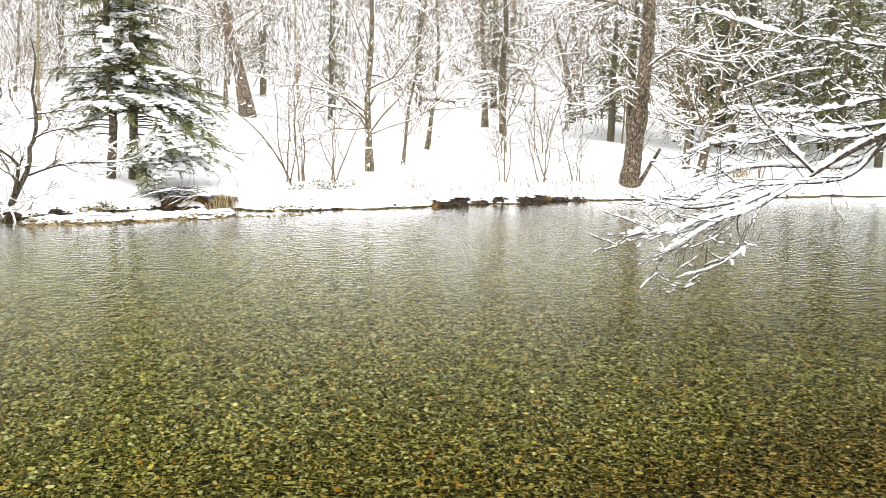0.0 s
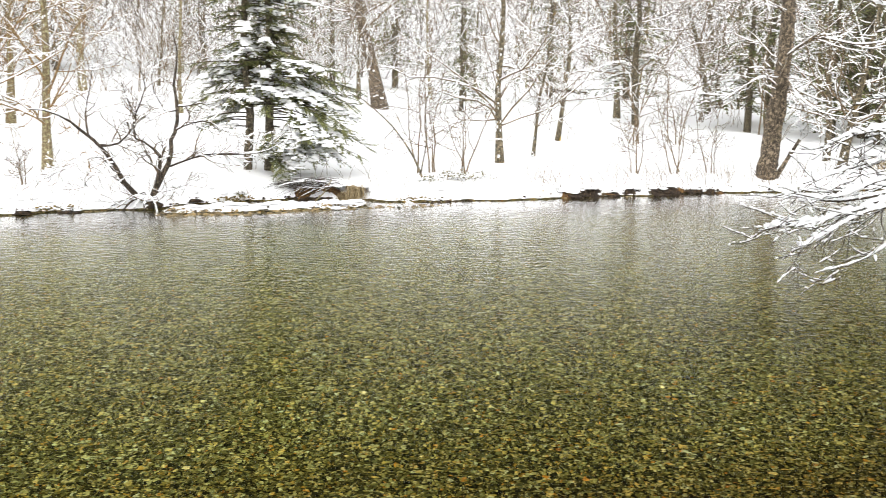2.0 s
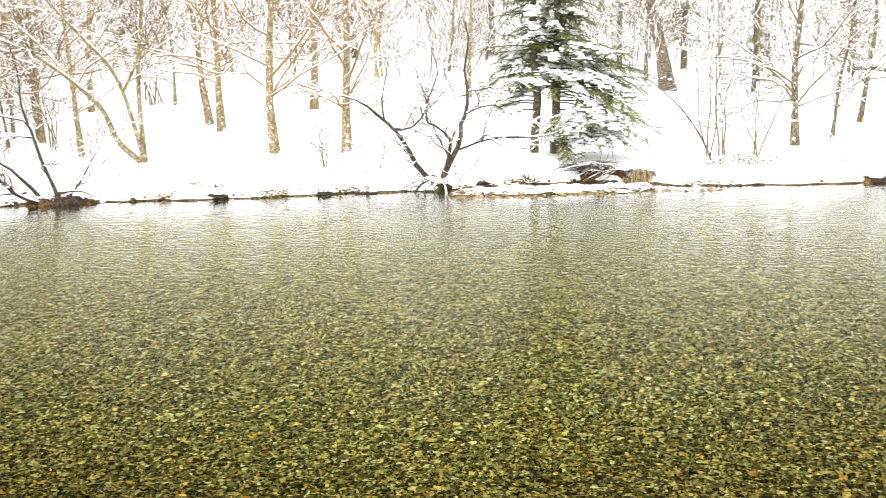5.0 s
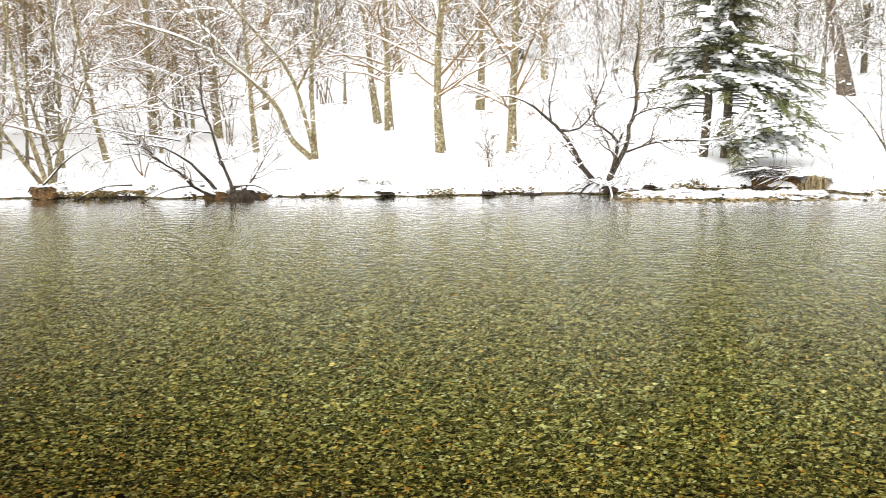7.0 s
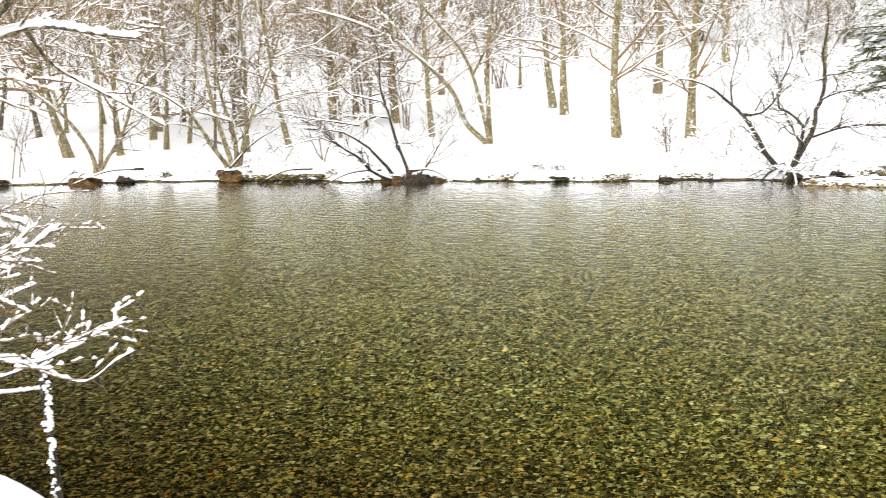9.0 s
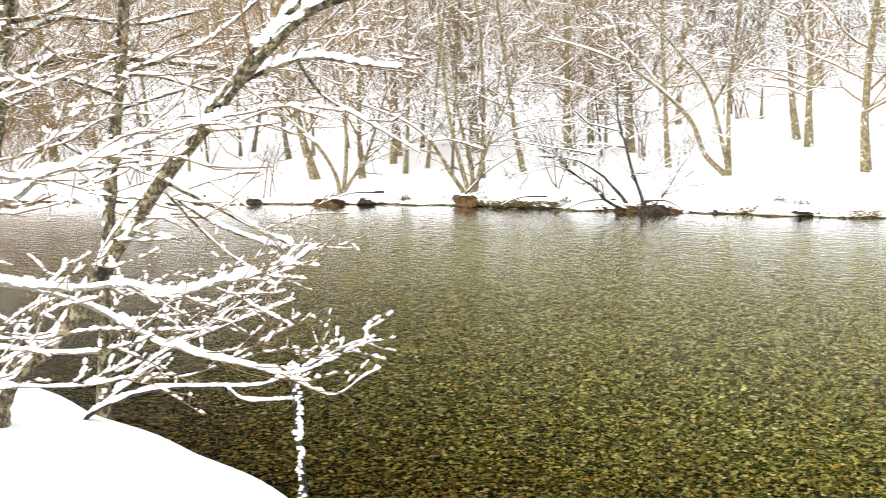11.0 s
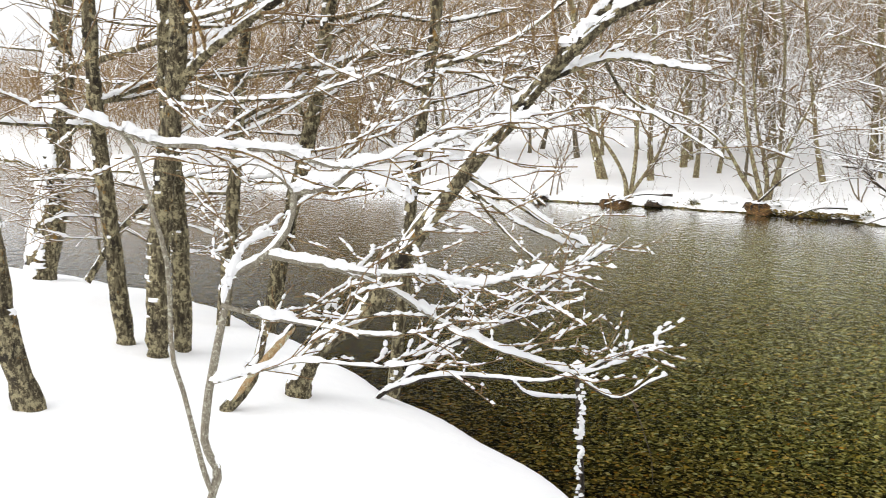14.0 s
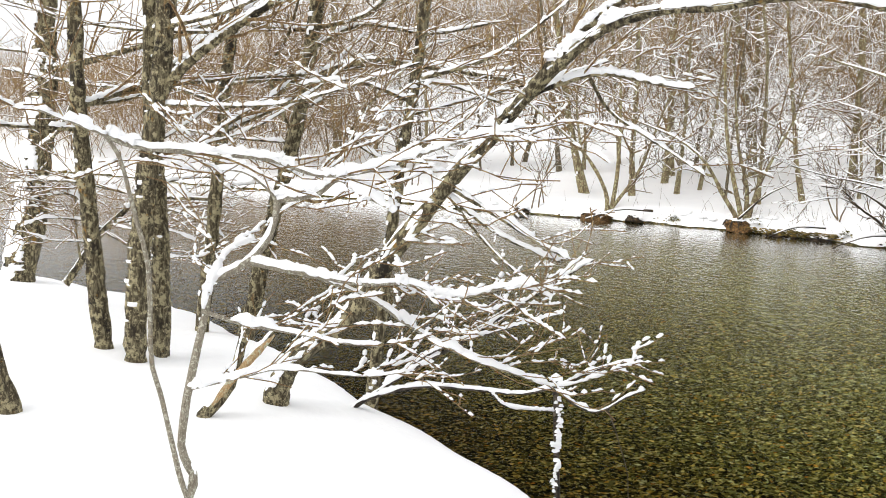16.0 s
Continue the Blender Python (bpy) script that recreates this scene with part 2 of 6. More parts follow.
# ---- mesh tools ----
class Geo:
    """Gathers vertices and faces of one mesh."""

    def __init__(self):
        self.v, self.f, self.n = [], [], 0

    def add(self, v, faces):
        v = np.asarray(v, float)
        for f in faces:
            self.f.append(np.asarray(f) + self.n)
        self.v.append(v)
        self.n += len(v)

    def mesh(self, name, smooth=True):
        me = bpy.data.meshes.new(name)
        if not self.n:
            return me
        v = np.concatenate(self.v)
        quads = [f for f in self.f if f.shape[1] == 4]
        tris = [f for f in self.f if f.shape[1] == 3]
        q = np.concatenate(quads) if quads else np.zeros((0, 4), int)
        t = np.concatenate(tris) if tris else np.zeros((0, 3), int)
        loops = np.concatenate([q.ravel(), t.ravel()]).astype(np.int32)
        starts = np.concatenate([np.arange(len(q)) * 4, len(q) * 4 + np.arange(len(t)) * 3]).astype(np.int32)
        me.vertices.add(len(v))
        me.vertices.foreach_set("co", v.astype(np.float32).ravel())
        me.loops.add(len(loops))
        me.loops.foreach_set("vertex_index", loops)
        me.polygons.add(len(starts))
        me.polygons.foreach_set("loop_start", starts)
        me.polygons.foreach_set("use_smooth", np.full(len(starts), smooth))
        me.update(calc_edges=True)
        return me


def part(name, geo, mat, parent=None, label="", smooth=True):
    me = geo.mesh(name, smooth)
    me.materials.append(mat)
    ob = new(name, me)
    if parent:
        ob.parent = parent
    return tagged(ob, label)


def tube(geo, pts, rad, sides=6, knots=None):
    """A round limb along pts with a radius at each."""
    pts, rad = np.asarray(pts, float), np.asarray(rad, float)
    tan = np.gradient(pts, axis=0)
    tan /= np.linalg.norm(tan, axis=1)[:, None] + 1e-9
    ref = np.array([0.31, 0.95, 0.05]) if abs(tan[0][1]) < 0.8 else np.array([1.0, 0.1, 0.0])
    a = np.cross(tan, ref)
    a /= np.linalg.norm(a, axis=1)[:, None] + 1e-9
    b = np.cross(tan, a)
    th = np.arange(sides) * 2 * math.pi / sides
    out = rad[:, None, None] * (1.0 if knots is None else knots[:, :, None])
    v = pts[:, None] + out * (np.cos(th)[None, :, None] * a[:, None] + np.sin(th)[None, :, None] * b[:, None])
    i = np.arange(len(pts) - 1)[:, None] * sides
    j = np.arange(sides)[None]
    k = (j + 1) % sides
    f = np.stack([i + j, i + k, i + sides + k, i + sides + j], -1).reshape(-1, 4)
    geo.add(v.reshape(-1, 3), [f])


def snow_strip(geo, pts, rad, thick, rng, rich=False, cover=1.0):
    """Snow that lies along the upper side of a limb, uneven and broken, thinner where the limb is steep."""
    pts, rad = np.asarray(pts, float), np.asarray(rad, float)
    if cover < 1.0:
        a = rng.random() * (1 - cover)
        n = len(pts)
        at = np.linspace(a, a + cover, max(3, int(n * cover))) * (n - 1)
        i = np.clip(at.astype(int), 0, n - 2)
        f = at - i
        pts, rad = pts[i] + (pts[i + 1] - pts[i]) * f[:, None], rad[i] + (rad[i + 1] - rad[i]) * f
    tan = np.gradient(pts, axis=0)
    tan /= np.linalg.norm(tan, axis=1)[:, None] + 1e-9
    flat = np.sqrt(np.clip(1 - tan[:, 2] ** 2, 0, 1))
    if flat.mean() < 0.35:
        return
    side = np.stack([-tan[:, 1], tan[:, 0], 0 * tan[:, 0]], 1)
    side /= np.linalg.norm(side, axis=1)[:, None] + 1e-9
    n = len(pts)
    lump = rng.random(n + 2)
    lump = (0.6 * lump[:-2] + 1.6 * lump[1:-1] + 0.6 * lump[2:]) / 2.8
    lump = np.clip(1.9 * lump - 0.3, 0.0, 1.4) * np.clip(flat * 2.0 - 1.0, 0.0, 1)
    lump[0] *= 0.5
    lump[-1] *= 0.4
    there = np.clip(lump * 5, 0, 1)
    half = rad * 0.85 * there + thick * 0.42 * lump
    high = rad * 0.5 * there + thick * 0.8 * lump
    upv = np.cross(tan, side)
    upv *= np.sign(upv[:, 2:3] + 1e-9)
    base = pts + upv * (rad * 0.4)[:, None]
    if rich:
        prof = [(-0.9, -0.2), (-1.05, 0.3), (-0.65, 0.85), (0.0, 1.0), (0.65, 0.85), (1.05, 0.3), (0.9, -0.2)]
    else:
        prof = [(-1.0, -0.1), (0.0, 1.0), (1.0, -0.1)]
    closed = len(prof) if rich else len(prof) - 1
    v = np.stack([base + side * (half * a)[:, None] + upv * (high * b)[:, None] for a, b in prof], 1)
    s = len(prof)
    i = np.arange(n - 1)[:, None] * s
    j = np.arange(closed)[None]
    k = (j + 1) % s
    f = np.stack([i + j, i + k, i + s + k, i + s + j], -1).reshape(-1, 4)
    geo.add(v.reshape(-1, 3), [f])


def pillow(geo, pts, rad, a, b, thick, rng, fine=7, wide=0.4, least=0.68):
    """A rounded pillow of snow on a limb, between two shares of its length."""
    n = len(pts)
    t = np.linspace(-1, 1, fine)
    at = np.clip((a + (b - a) * (t + 1) / 2) * (n - 1), 0, n - 1.001)
    i = at.astype(int)
    f = (at - i)[:, None]
    p, r = pts[i] + (pts[i + 1] - pts[i]) * f, rad[i] + (rad[i + 1] - rad[i]) * f[:, 0]
    tan = np.gradient(p, axis=0)
    tan /= np.linalg.norm(tan, axis=1)[:, None] + 1e-9
    flat = np.sqrt(np.clip(1 - tan[:, 2] ** 2, 0, 1)).mean()
    if flat < least:
        return
    lump = np.sqrt(np.clip(1 - np.abs(t) ** 3.5, 0, 1)) * rng.uniform(0.7, 1.25, fine) * min(1.0, flat * 1.3 - 0.15)
    side = np.stack([-tan[:, 1], tan[:, 0], 0 * tan[:, 0]], 1)
    side /= np.linalg.norm(side, axis=1)[:, None] + 1e-9
    upv = np.cross(tan, side)
    upv *= np.sign(upv[:, 2:3] + 1e-9)
    base = p + upv * (r * 0.42)[:, None]
    half, high = (r * 0.88 + thick * wide) * lump, r * 0.5 * np.sign(lump) + thick * lump
    prof = [(-0.8, -0.06), (-1.05, 0.3), (-0.7, 0.82), (0.0, 1.0), (0.7, 0.82), (1.05, 0.3), (0.8, -0.06)]
    s = len(prof)
    v = np.stack([base + side * (half * x * rng.uniform(0.85, 1.15))[:, None] + upv * (high * z)[:, None] for x, z in prof], 1)
    v = v + rng.normal(size=v.shape) * 0.13 * thick
    if fine > 5 and thick > 0.016:
        some = rng.integers(1, fine - 1, 4)
        lumps(geo, base[some] + upv[some] * (high[some] * rng.uniform(0.2, 0.8, 4))[:, None] + side[some] * (half[some] * rng.normal(size=4) * 0.6)[:, None], half[some] * rng.uniform(0.45, 0.95, 4) + 0.002, rng, 0.8)
    i = np.arange(fine - 1)[:, None] * s
    j = np.arange(s)[None]
    k = (j + 1) % s
    geo.add(v.reshape(-1, 3), [np.stack([i + j, i + k, i + s + k, i + s + j], -1).reshape(-1, 4)])


def pillows(geo, pts, rad, thick, rng, size=0.12, cover=0.95, wide=0.4, least=0.68):
    """A broken row of pillows along a limb."""
    span = np.linalg.norm(np.diff(pts, axis=0), axis=1).sum()
    u = 0.0
    while u < 1.0:
        w = size * rng.uniform(0.5, 2.0) / span
        if rng.random() < cover:
            pillow(geo, pts, rad, u - 0.2 * w, min(1.0, u + w), thick * rng.choice((0.4, 0.8, 1.0, 1.25)) * rng.uniform(0.8, 1.2), rng, 7, wide, least)
        u += w * 0.85


def beads(geo, pts, rad, size, rng, cover=0.7):
    """Small clumps of snow strung along the upper side of a twig, with gaps."""
    span = np.linalg.norm(np.diff(pts, axis=0), axis=1).sum()
    n = max(3, int(span / (size * 0.8)))
    at = np.sort(rng.random(n)) * (len(pts) - 1.001)
    mask = np.sin(at * rng.uniform(1.5, 4.0) + rng.uniform(0, 6.28)) + 0.5 * rng.normal(size=n) > 1.0 - 2.2 * cover
    at = at[mask]
    n = len(at)
    if not n:
        return
    i = at.astype(int)
    f = (at - i)[:, None]
    tan = pts[i + 1] - pts[i]
    tan = tan / (np.linalg.norm(tan, axis=1)[:, None] + 1e-9)
    flat = np.sqrt(np.clip(1 - tan[:, 2] ** 2, 0, 1))
    side = np.stack([-tan[:, 1], tan[:, 0], 0 * tan[:, 0]], 1)
    side /= np.linalg.norm(side, axis=1)[:, None] + 1e-9
    upv = np.cross(side, tan)
    upv *= np.sign(upv[:, 2:3] + 1e-9)
    big = size * rng.uniform(0.35, 1.0, n) * np.clip(flat * 1.8 - 0.7, 0.15, 1.0)
    r = rad[i] + (rad[i + 1] - rad[i]) * f[:, 0]
    c = pts[i] + (pts[i + 1] - pts[i]) * f + upv * (r + big * 0.35)[:, None]
    a, b, h = (tan * (big * rng.uniform(0.9, 2.0, n))[:, None], side * (big * rng.uniform(0.6, 0.9, n))[:, None], upv * (big * rng.uniform(0.5, 0.9, n))[:, None])
    ring = [c + a * math.cos(t) + b * math.sin(t) + h * rng.uniform(-0.15, 0.15, (n, 1)) for t in np.arange(6) * math.pi / 3]
    v = np.stack(ring + [c + h + a * rng.uniform(-0.4, 0.4, (n, 1)), c - h * 0.5], 1)
    j = np.arange(6)
    k = (j + 1) % 6
    tris = np.concatenate([np.stack([j, k, np.full(6, 6)], 1), np.stack([k, j, np.full(6, 7)], 1)])
    geo.add(v.reshape(-1, 3), [(tris[None] + np.arange(n)[:, None, None] * 8).reshape(-1, 3)])


def bark_snow(geo, pts, rad, rng, count, way, size, thick, na=7, nz=7):
    """Snow stuck to the side of an upright trunk in irregular flat patches."""
    n = len(pts)
    for c in range(count):
        a0 = rng.normal(*way)
        w = rng.uniform(0.15, 0.5) * (1.0 if na > 4 else 0.6)
        mid = rng.uniform(0.03, 0.97) * (n - 1)
        span = np.linalg.norm(pts[-1] - pts[0]) / (n - 1)
        tall = size * rng.uniform(0.4, 1.6) / span
        at = np.clip(np.linspace(mid - tall, mid + tall, nz), 0, n - 1.001)
        i = at.astype(int)
        f = (at - i)[:, None]
        p, r = pts[i] + (pts[i + 1] - pts[i]) * f, rad[i] + (rad[i + 1] - rad[i]) * f[:, 0]
        x, y = np.meshgrid(np.linspace(-1, 1, na), np.linspace(-1, 1, nz))
        d = np.clip(1.1 - x ** 2 - y ** 2 + 0.07 * rng.normal(size=x.shape), -0.5, 0.8)
        reach = r[:, None] * 1.04 + thick * d
        ang = a0 + x * w + 0.06 * rng.normal(size=(nz, 1))
        v = p[:, None] + np.stack([np.cos(ang) * reach, np.sin(ang) * reach, 0 * ang], -1)
        i = np.arange(nz - 1)[:, None] * na
        j = np.arange(na - 1)[None]
        geo.add(v.reshape(-1, 3), [np.stack([i + j, i + j + 1, i + na + j + 1, i + na + j], -1).reshape(-1, 4)])


def spline(ctrl, n):
    """n points on a smooth curve through the control points."""
    c = np.asarray(ctrl, float)
    c = np.vstack([2 * c[0] - c[1], c, 2 * c[-1] - c[-2]])
    u = np.linspace(0, len(c) - 3 - 1e-6, n)
    i = u.astype(int)
    t = (u - i)[:, None]
    p0, p1, p2, p3 = c[i], c[i + 1], c[i + 2], c[i + 3]
    return 0.5 * (2 * p1 + (p2 - p0) * t + (2 * p0 - 5 * p1 + 4 * p2 - p3) * t ** 2 + (3 * p1 - p0 - 3 * p2 + p3) * t ** 3)


def sprout(rng, pts, rad, count, start, length, angle, rise, wander, thin, steps, low=1.0, level=1.0):
    """Side limbs that grow from a limb: a list of (points, radii)."""
    out = []
    n = len(pts)
    for c in range(count):
        u = start + (1 - start) * ((c + rng.random()) / count) ** low
        x = min(u * (n - 1), n - 1.001)
        i = int(x)
        p = pts[i] + (pts[i + 1] - pts[i]) * (x - i)
        tan = pts[i + 1] - pts[i]
        tan = tan / (np.linalg.norm(tan) + 1e-9)
        side = rng.normal(size=3) * np.array([1, 1, level])
        side -= tan * side.dot(tan)
        side /= np.linalg.norm(side) + 1e-9
        a = math.radians(angle * (0.7 + 0.6 * rng.random()))
        d = tan * math.cos(a) + side * math.sin(a)
        size = length * (0.55 + 0.75 * rng.random()) * (1.1 - 0.55 * u)
        r = rad[i] * thin * (0.8 + 0.4 * rng.random())
        q = [p]
        for s in range(steps):
            d = d + np.array([0, 0, rise]) + rng.normal(size=3) * wander
            d /= np.linalg.norm(d)
            q.append(q[-1] + d * size / steps)
        out.append((np.array(q), np.linspace(r, r * 0.35, steps + 1)))
    return out


def limbs_to_parts(thing, trunk, levels, wood, twig, thick, rng, sides=(8, 5, 3, 3), rich=False, min_r=0.004, min_snow=0.0, white=3, chance=0.7, flecks=0):
    """Trunk, branches and the snow on them as three parts under thing."""
    g = Geo()
    for p, r in trunk:
        tube(g, p, r, sides[0])
    part("trunk", g, wood, thing)
    g, s = Geo(), Geo()
    for p, r in trunk:
        snow_strip(s, p, r, thick, rng, rich)
        if flecks:
            h = max(3, len(p) // 2)
            bark_snow(s, p[:h], r[:h], rng, int(flecks * np.linalg.norm(p[h - 1] - p[0])), (4.4, 0.9), 0.022, 0.012, 4, 4)
    for k, level in enumerate(levels):
        for p, r in level:
            r = np.maximum(r, min_r)
            tube(g, p, r, sides[min(k + 1, 3)])
            if k < white and rng.random() < chance:
                snow_strip(s, p, r, max(min_snow, min(thick, thick * 0.2 + r[0] * 0.8)), rng, rich, 1.0 if k == 0 else 0.8)
    tagged(part("crown", g, twig, thing), kind="stuff")
    tagged(part("snow_cover", s, SNOW, thing, "white snow lying along the branches"), kind="stuff")


def bare_tree(seed, x, y, radius, lean_x, lean_y, height, wood, twig=None, start=0.3, limbs=11, fine=5, dense=4, spread=0.34, label="", group="", thick=0.04, sides=(8, 5, 3, 3), steps=(5, 4, 2), white=3, flecks=0):
    """A leafless tree with a crown of limbs, branches and twigs, all under snow."""
    rng = np.random.default_rng(seed)
    z = float(ground_z(x, y))
    thing = new("bare_tree")
    thing.location = (x, y, z)
    tagged(thing, label or "leafless tree with snow on its branches", "tree", group)
    n = 10
    u = np.linspace(0, 1, n)
    w = np.cumsum(rng.normal(size=(n, 2)) * 0.012 * height, axis=0) * u[:, None] ** 0.5 * 0.6
    w *= 1.6
    p = np.stack([lean_x * u * height + w[:, 0], lean_y * u * height + w[:, 1], u * height - 0.15], 1)
    r = radius * (1 - 0.8 * u) + radius * 0.5 * np.exp(-u * 28)
    l1 = [(q, np.minimum(t, 0.026)) for q, t in sprout(rng, p, r, limbs, start, height * spread, 62, 0.05, 0.24, 0.32, steps[0], 2.6)]
    l2 = [b for q, s in l1 for b in sprout(rng, q, s, fine, 0.2, height * spread * 0.45, 48, 0.03, 0.26, 0.6, steps[1])]
    l3 = [b for q, s in l2 for b in sprout(rng, q, s, dense, 0.15, height * spread * 0.22, 46, 0.02, 0.24, 0.7, steps[2])]
    limbs_to_parts(thing, [(p, r)], [l1, l2, l3], wood, twig or BARK_TWIG, thick, rng, sides=sides, min_r=0.005, min_snow=0.030, white=white, chance=0.92, flecks=flecks)
    return thing


FAR_X = (-140, -60, -27.5, -18.6, -15.4, -12.4, -9.0, -7.3, -6.9, -6.2, -5.4, -4.6, -3.5, -2.1, 1.4, 4.5, 8.4, 40, 140)
FAR_Y = (-30, -9, 1.5, 8.6, 11.7, 13.4, 15.7, 16.9, 17.5, 18.0, 18.92, 18.86, 18.62, 19.4, 21.4, 22.8, 24.0, 38, 80)
NEAR_X = (-140, -40, -20, -13, -11, -8.8, -7, -5.9, -5.0, -4.2, -2, 0, 2, 5, 12, 40, 140)
NEAR_Y = (-70, -22, -8, -2.2, 0.6, 1.9, 2.2, 2.34, 2.46, 2.52, 3.15, 4.1, 5.1, 6.7, 10, 22, 64)


def wobble(x, y):
    """Gentle unevenness of the ground, about -1 to 1."""
    return (np.sin(1.9 * x + 0.7 * y) + np.sin(0.8 * x - 1.7 * y + 1.3) + np.sin(3.7 * x + 2.9 * y + 0.5) * 0.5) / 2.5


SPIT = ((-6.75, 16.6), (-5.6, 17.15), (-4.35, 18.0))


def spit_z(x, y):
    """The low gravel spit in front of the fir."""
    d = np.full(np.shape(x), 9.0)
    for (x0, y0), (x1, y1) in zip(SPIT, SPIT[1:]):
        u = np.clip(((x - x0) * (x1 - x0) + (y - y0) * (y1 - y0)) / ((x1 - x0) ** 2 + (y1 - y0) ** 2), 0, 1)
        d = np.minimum(d, np.hypot(x - x0 - u * (x1 - x0), y - y0 - u * (y1 - y0)))
    return 0.085 - 0.20 * (d / 0.48) ** 2 + 0.018 * np.sin(7 * x + 3 * y) + 0.012 * np.sin(13 * x - 9 * y)


def ground_z(x, y):
    """Height of the snow or of the river's bed over the water."""
    x, y = np.asarray(x, float), np.asarray(y, float)
    w = wobble(x, y)
    ripple = 0.10 * np.sin(2.3 * x + 1.1 * np.sin(0.9 * x)) + 0.06 * np.sin(6.1 * x + 2 * y)
    far = (y - np.interp(x, FAR_X, FAR_Y)) * 0.87 + ripple
    near = (np.interp(x, NEAR_X, NEAR_Y) - y) * 0.9 + 0.3 * ripple
    bed = -0.06 - 0.34 * np.clip(np.minimum(-far, -near) / 4.0, 0, 1) ** 0.7 + 0.02 * w
    bed = np.maximum(bed, spit_z(x, y))
    hill = np.clip(far - 36, 0, None)
    open_side = np.clip((y - 2) / 85, 0.02, 1)
    z_far = 0.26 * (1 - np.exp(-np.clip(far, 0, None) / 0.22)) + 0.042 * far + 0.10 * w * np.clip(far / 4, 0, 1)
    z_far = z_far + open_side * 14 * (1 - np.exp(-hill / 100)) 
    z_near = 0.42 * (1 - np.exp(-np.clip(near, 0, None) / 0.10)) + 0.36 * (1 - np.exp(-np.clip(near, 0, None) / 1.6)) + 0.03 * w
    return np.where(far > 0, z_far, np.where(near > 0, z_near, bed))


# ---- the ground: snow banks and the river's bed, one sheet to the horizon ----
def build_ground():
    az = np.radians(np.concatenate([np.arange(-32, 102, 0.5), np.arange(102, 328, 4.0)]))
    r = np.concatenate([np.arange(0.3, 4, 0.15), np.arange(4, 8, 0.09), np.arange(8, 17, 0.3), np.arange(17, 27, 0.1), np.geomspace(27, 3000, 70)])
    a, d = np.meshgrid(az, r, indexing="ij")
    x, y = -np.sin(a) * d, np.cos(a) * d
    v = np.stack([x, y, ground_z(x, y)], -1).reshape(-1, 3)
    na, nr = len(az), len(r)
    i = np.arange(na)[:, None]
    j = np.arange(nr - 1)[None]
    k = (i + 1) % na
    f = np.stack([i * nr + j, i * nr + j + 1, k * nr + j + 1, k * nr + j], -1).reshape(-1, 4)[:, ::-1]
    g = Geo()
    g.add(np.vstack([v, [[0, 0, float(ground_z(0, 0))]]]), [f, np.stack([np.arange(na) * nr, (np.arange(na) + 1) % na * nr, np.full(na, na * nr)], 1)[:, ::-1]])
    tagged(part("ground", g, GROUND_MAT), "deep fresh snow on both banks and gravel under the river", "ground", kind="structure")


build_ground()


def build_water():
    g = Geo()
    g.add([(-150, -75, 0), (150, 60, 0), (150, 100, 0), (-150, -20, 0)], [np.array([[0, 1, 2, 3]])])
    ob = tagged(part("water", g, WATER_MAT), "clear shallow river with fine ripples over gravel", "river", kind="structure")
    ob.visible_shadow = False


build_water()


def build_pebbles():
    """Rounded stones lying close on the bed where the river runs near, small ones filling in between large ones."""
    rng = np.random.default_rng(5)
    k6 = 6
    th = np.arange(k6) * 2 * math.pi / k6
    dome = np.vstack([np.stack([np.cos(th), np.sin(th), 0 * th - 0.2], 1), [[0, 0, 0.95]]])
    j = np.arange(k6)
    tris = np.stack([j, (j + 1) % k6, np.full(k6, k6)], 1)
    count = 92000
    az = np.radians(rng.uniform(-22, 69, count * 2))
    d = 4.3 + 6.2 * rng.random(count * 2) ** 1.15
    x, y = -np.sin(az) * d, np.cos(az) * d
    z = ground_z(x, y)
    ok = np.flatnonzero(z < -0.02)[:count]
    x, y, z = x[ok], y[ok], z[ok]
    n = len(x)
    size = 0.0075 + 0.014 * rng.random(n) ** 2 + 0.013 * (rng.random(n) > 0.985)
    turn = rng.uniform(0, 6.28, n)
    sx, sy, sz = size * rng.uniform(1.0, 1.6, n), size * rng.uniform(0.7, 1.05, n), size * rng.uniform(0.5, 0.95, n)
    local = dome[None] * np.stack([sx, sy, sz], 1)[:, None] * (1 + 0.14 * rng.normal(size=(n, 7, 1)))
    local[:, 6, :2] += rng.normal(size=(n, 2)) * 0.25 * size[:, None]
    c, s = np.cos(turn)[:, None], np.sin(turn)[:, None]
    v = np.stack([local[..., 0] * c - local[..., 1] * s + x[:, None], local[..., 0] * s + local[..., 1] * c + y[:, None], local[..., 2] + z[:, None]], -1)
    off = np.arange(n)[:, None, None] * 7
    g = Geo()
    g.add(v.reshape(-1, 3), [(tris[None] + off).reshape(-1, 3)])
    tagged(part("river_pebbles", g, PEBBLE_MAT), "rounded olive and ochre pebbles on the river's bed", "pebbles", kind="stuff")


build_pebbles()

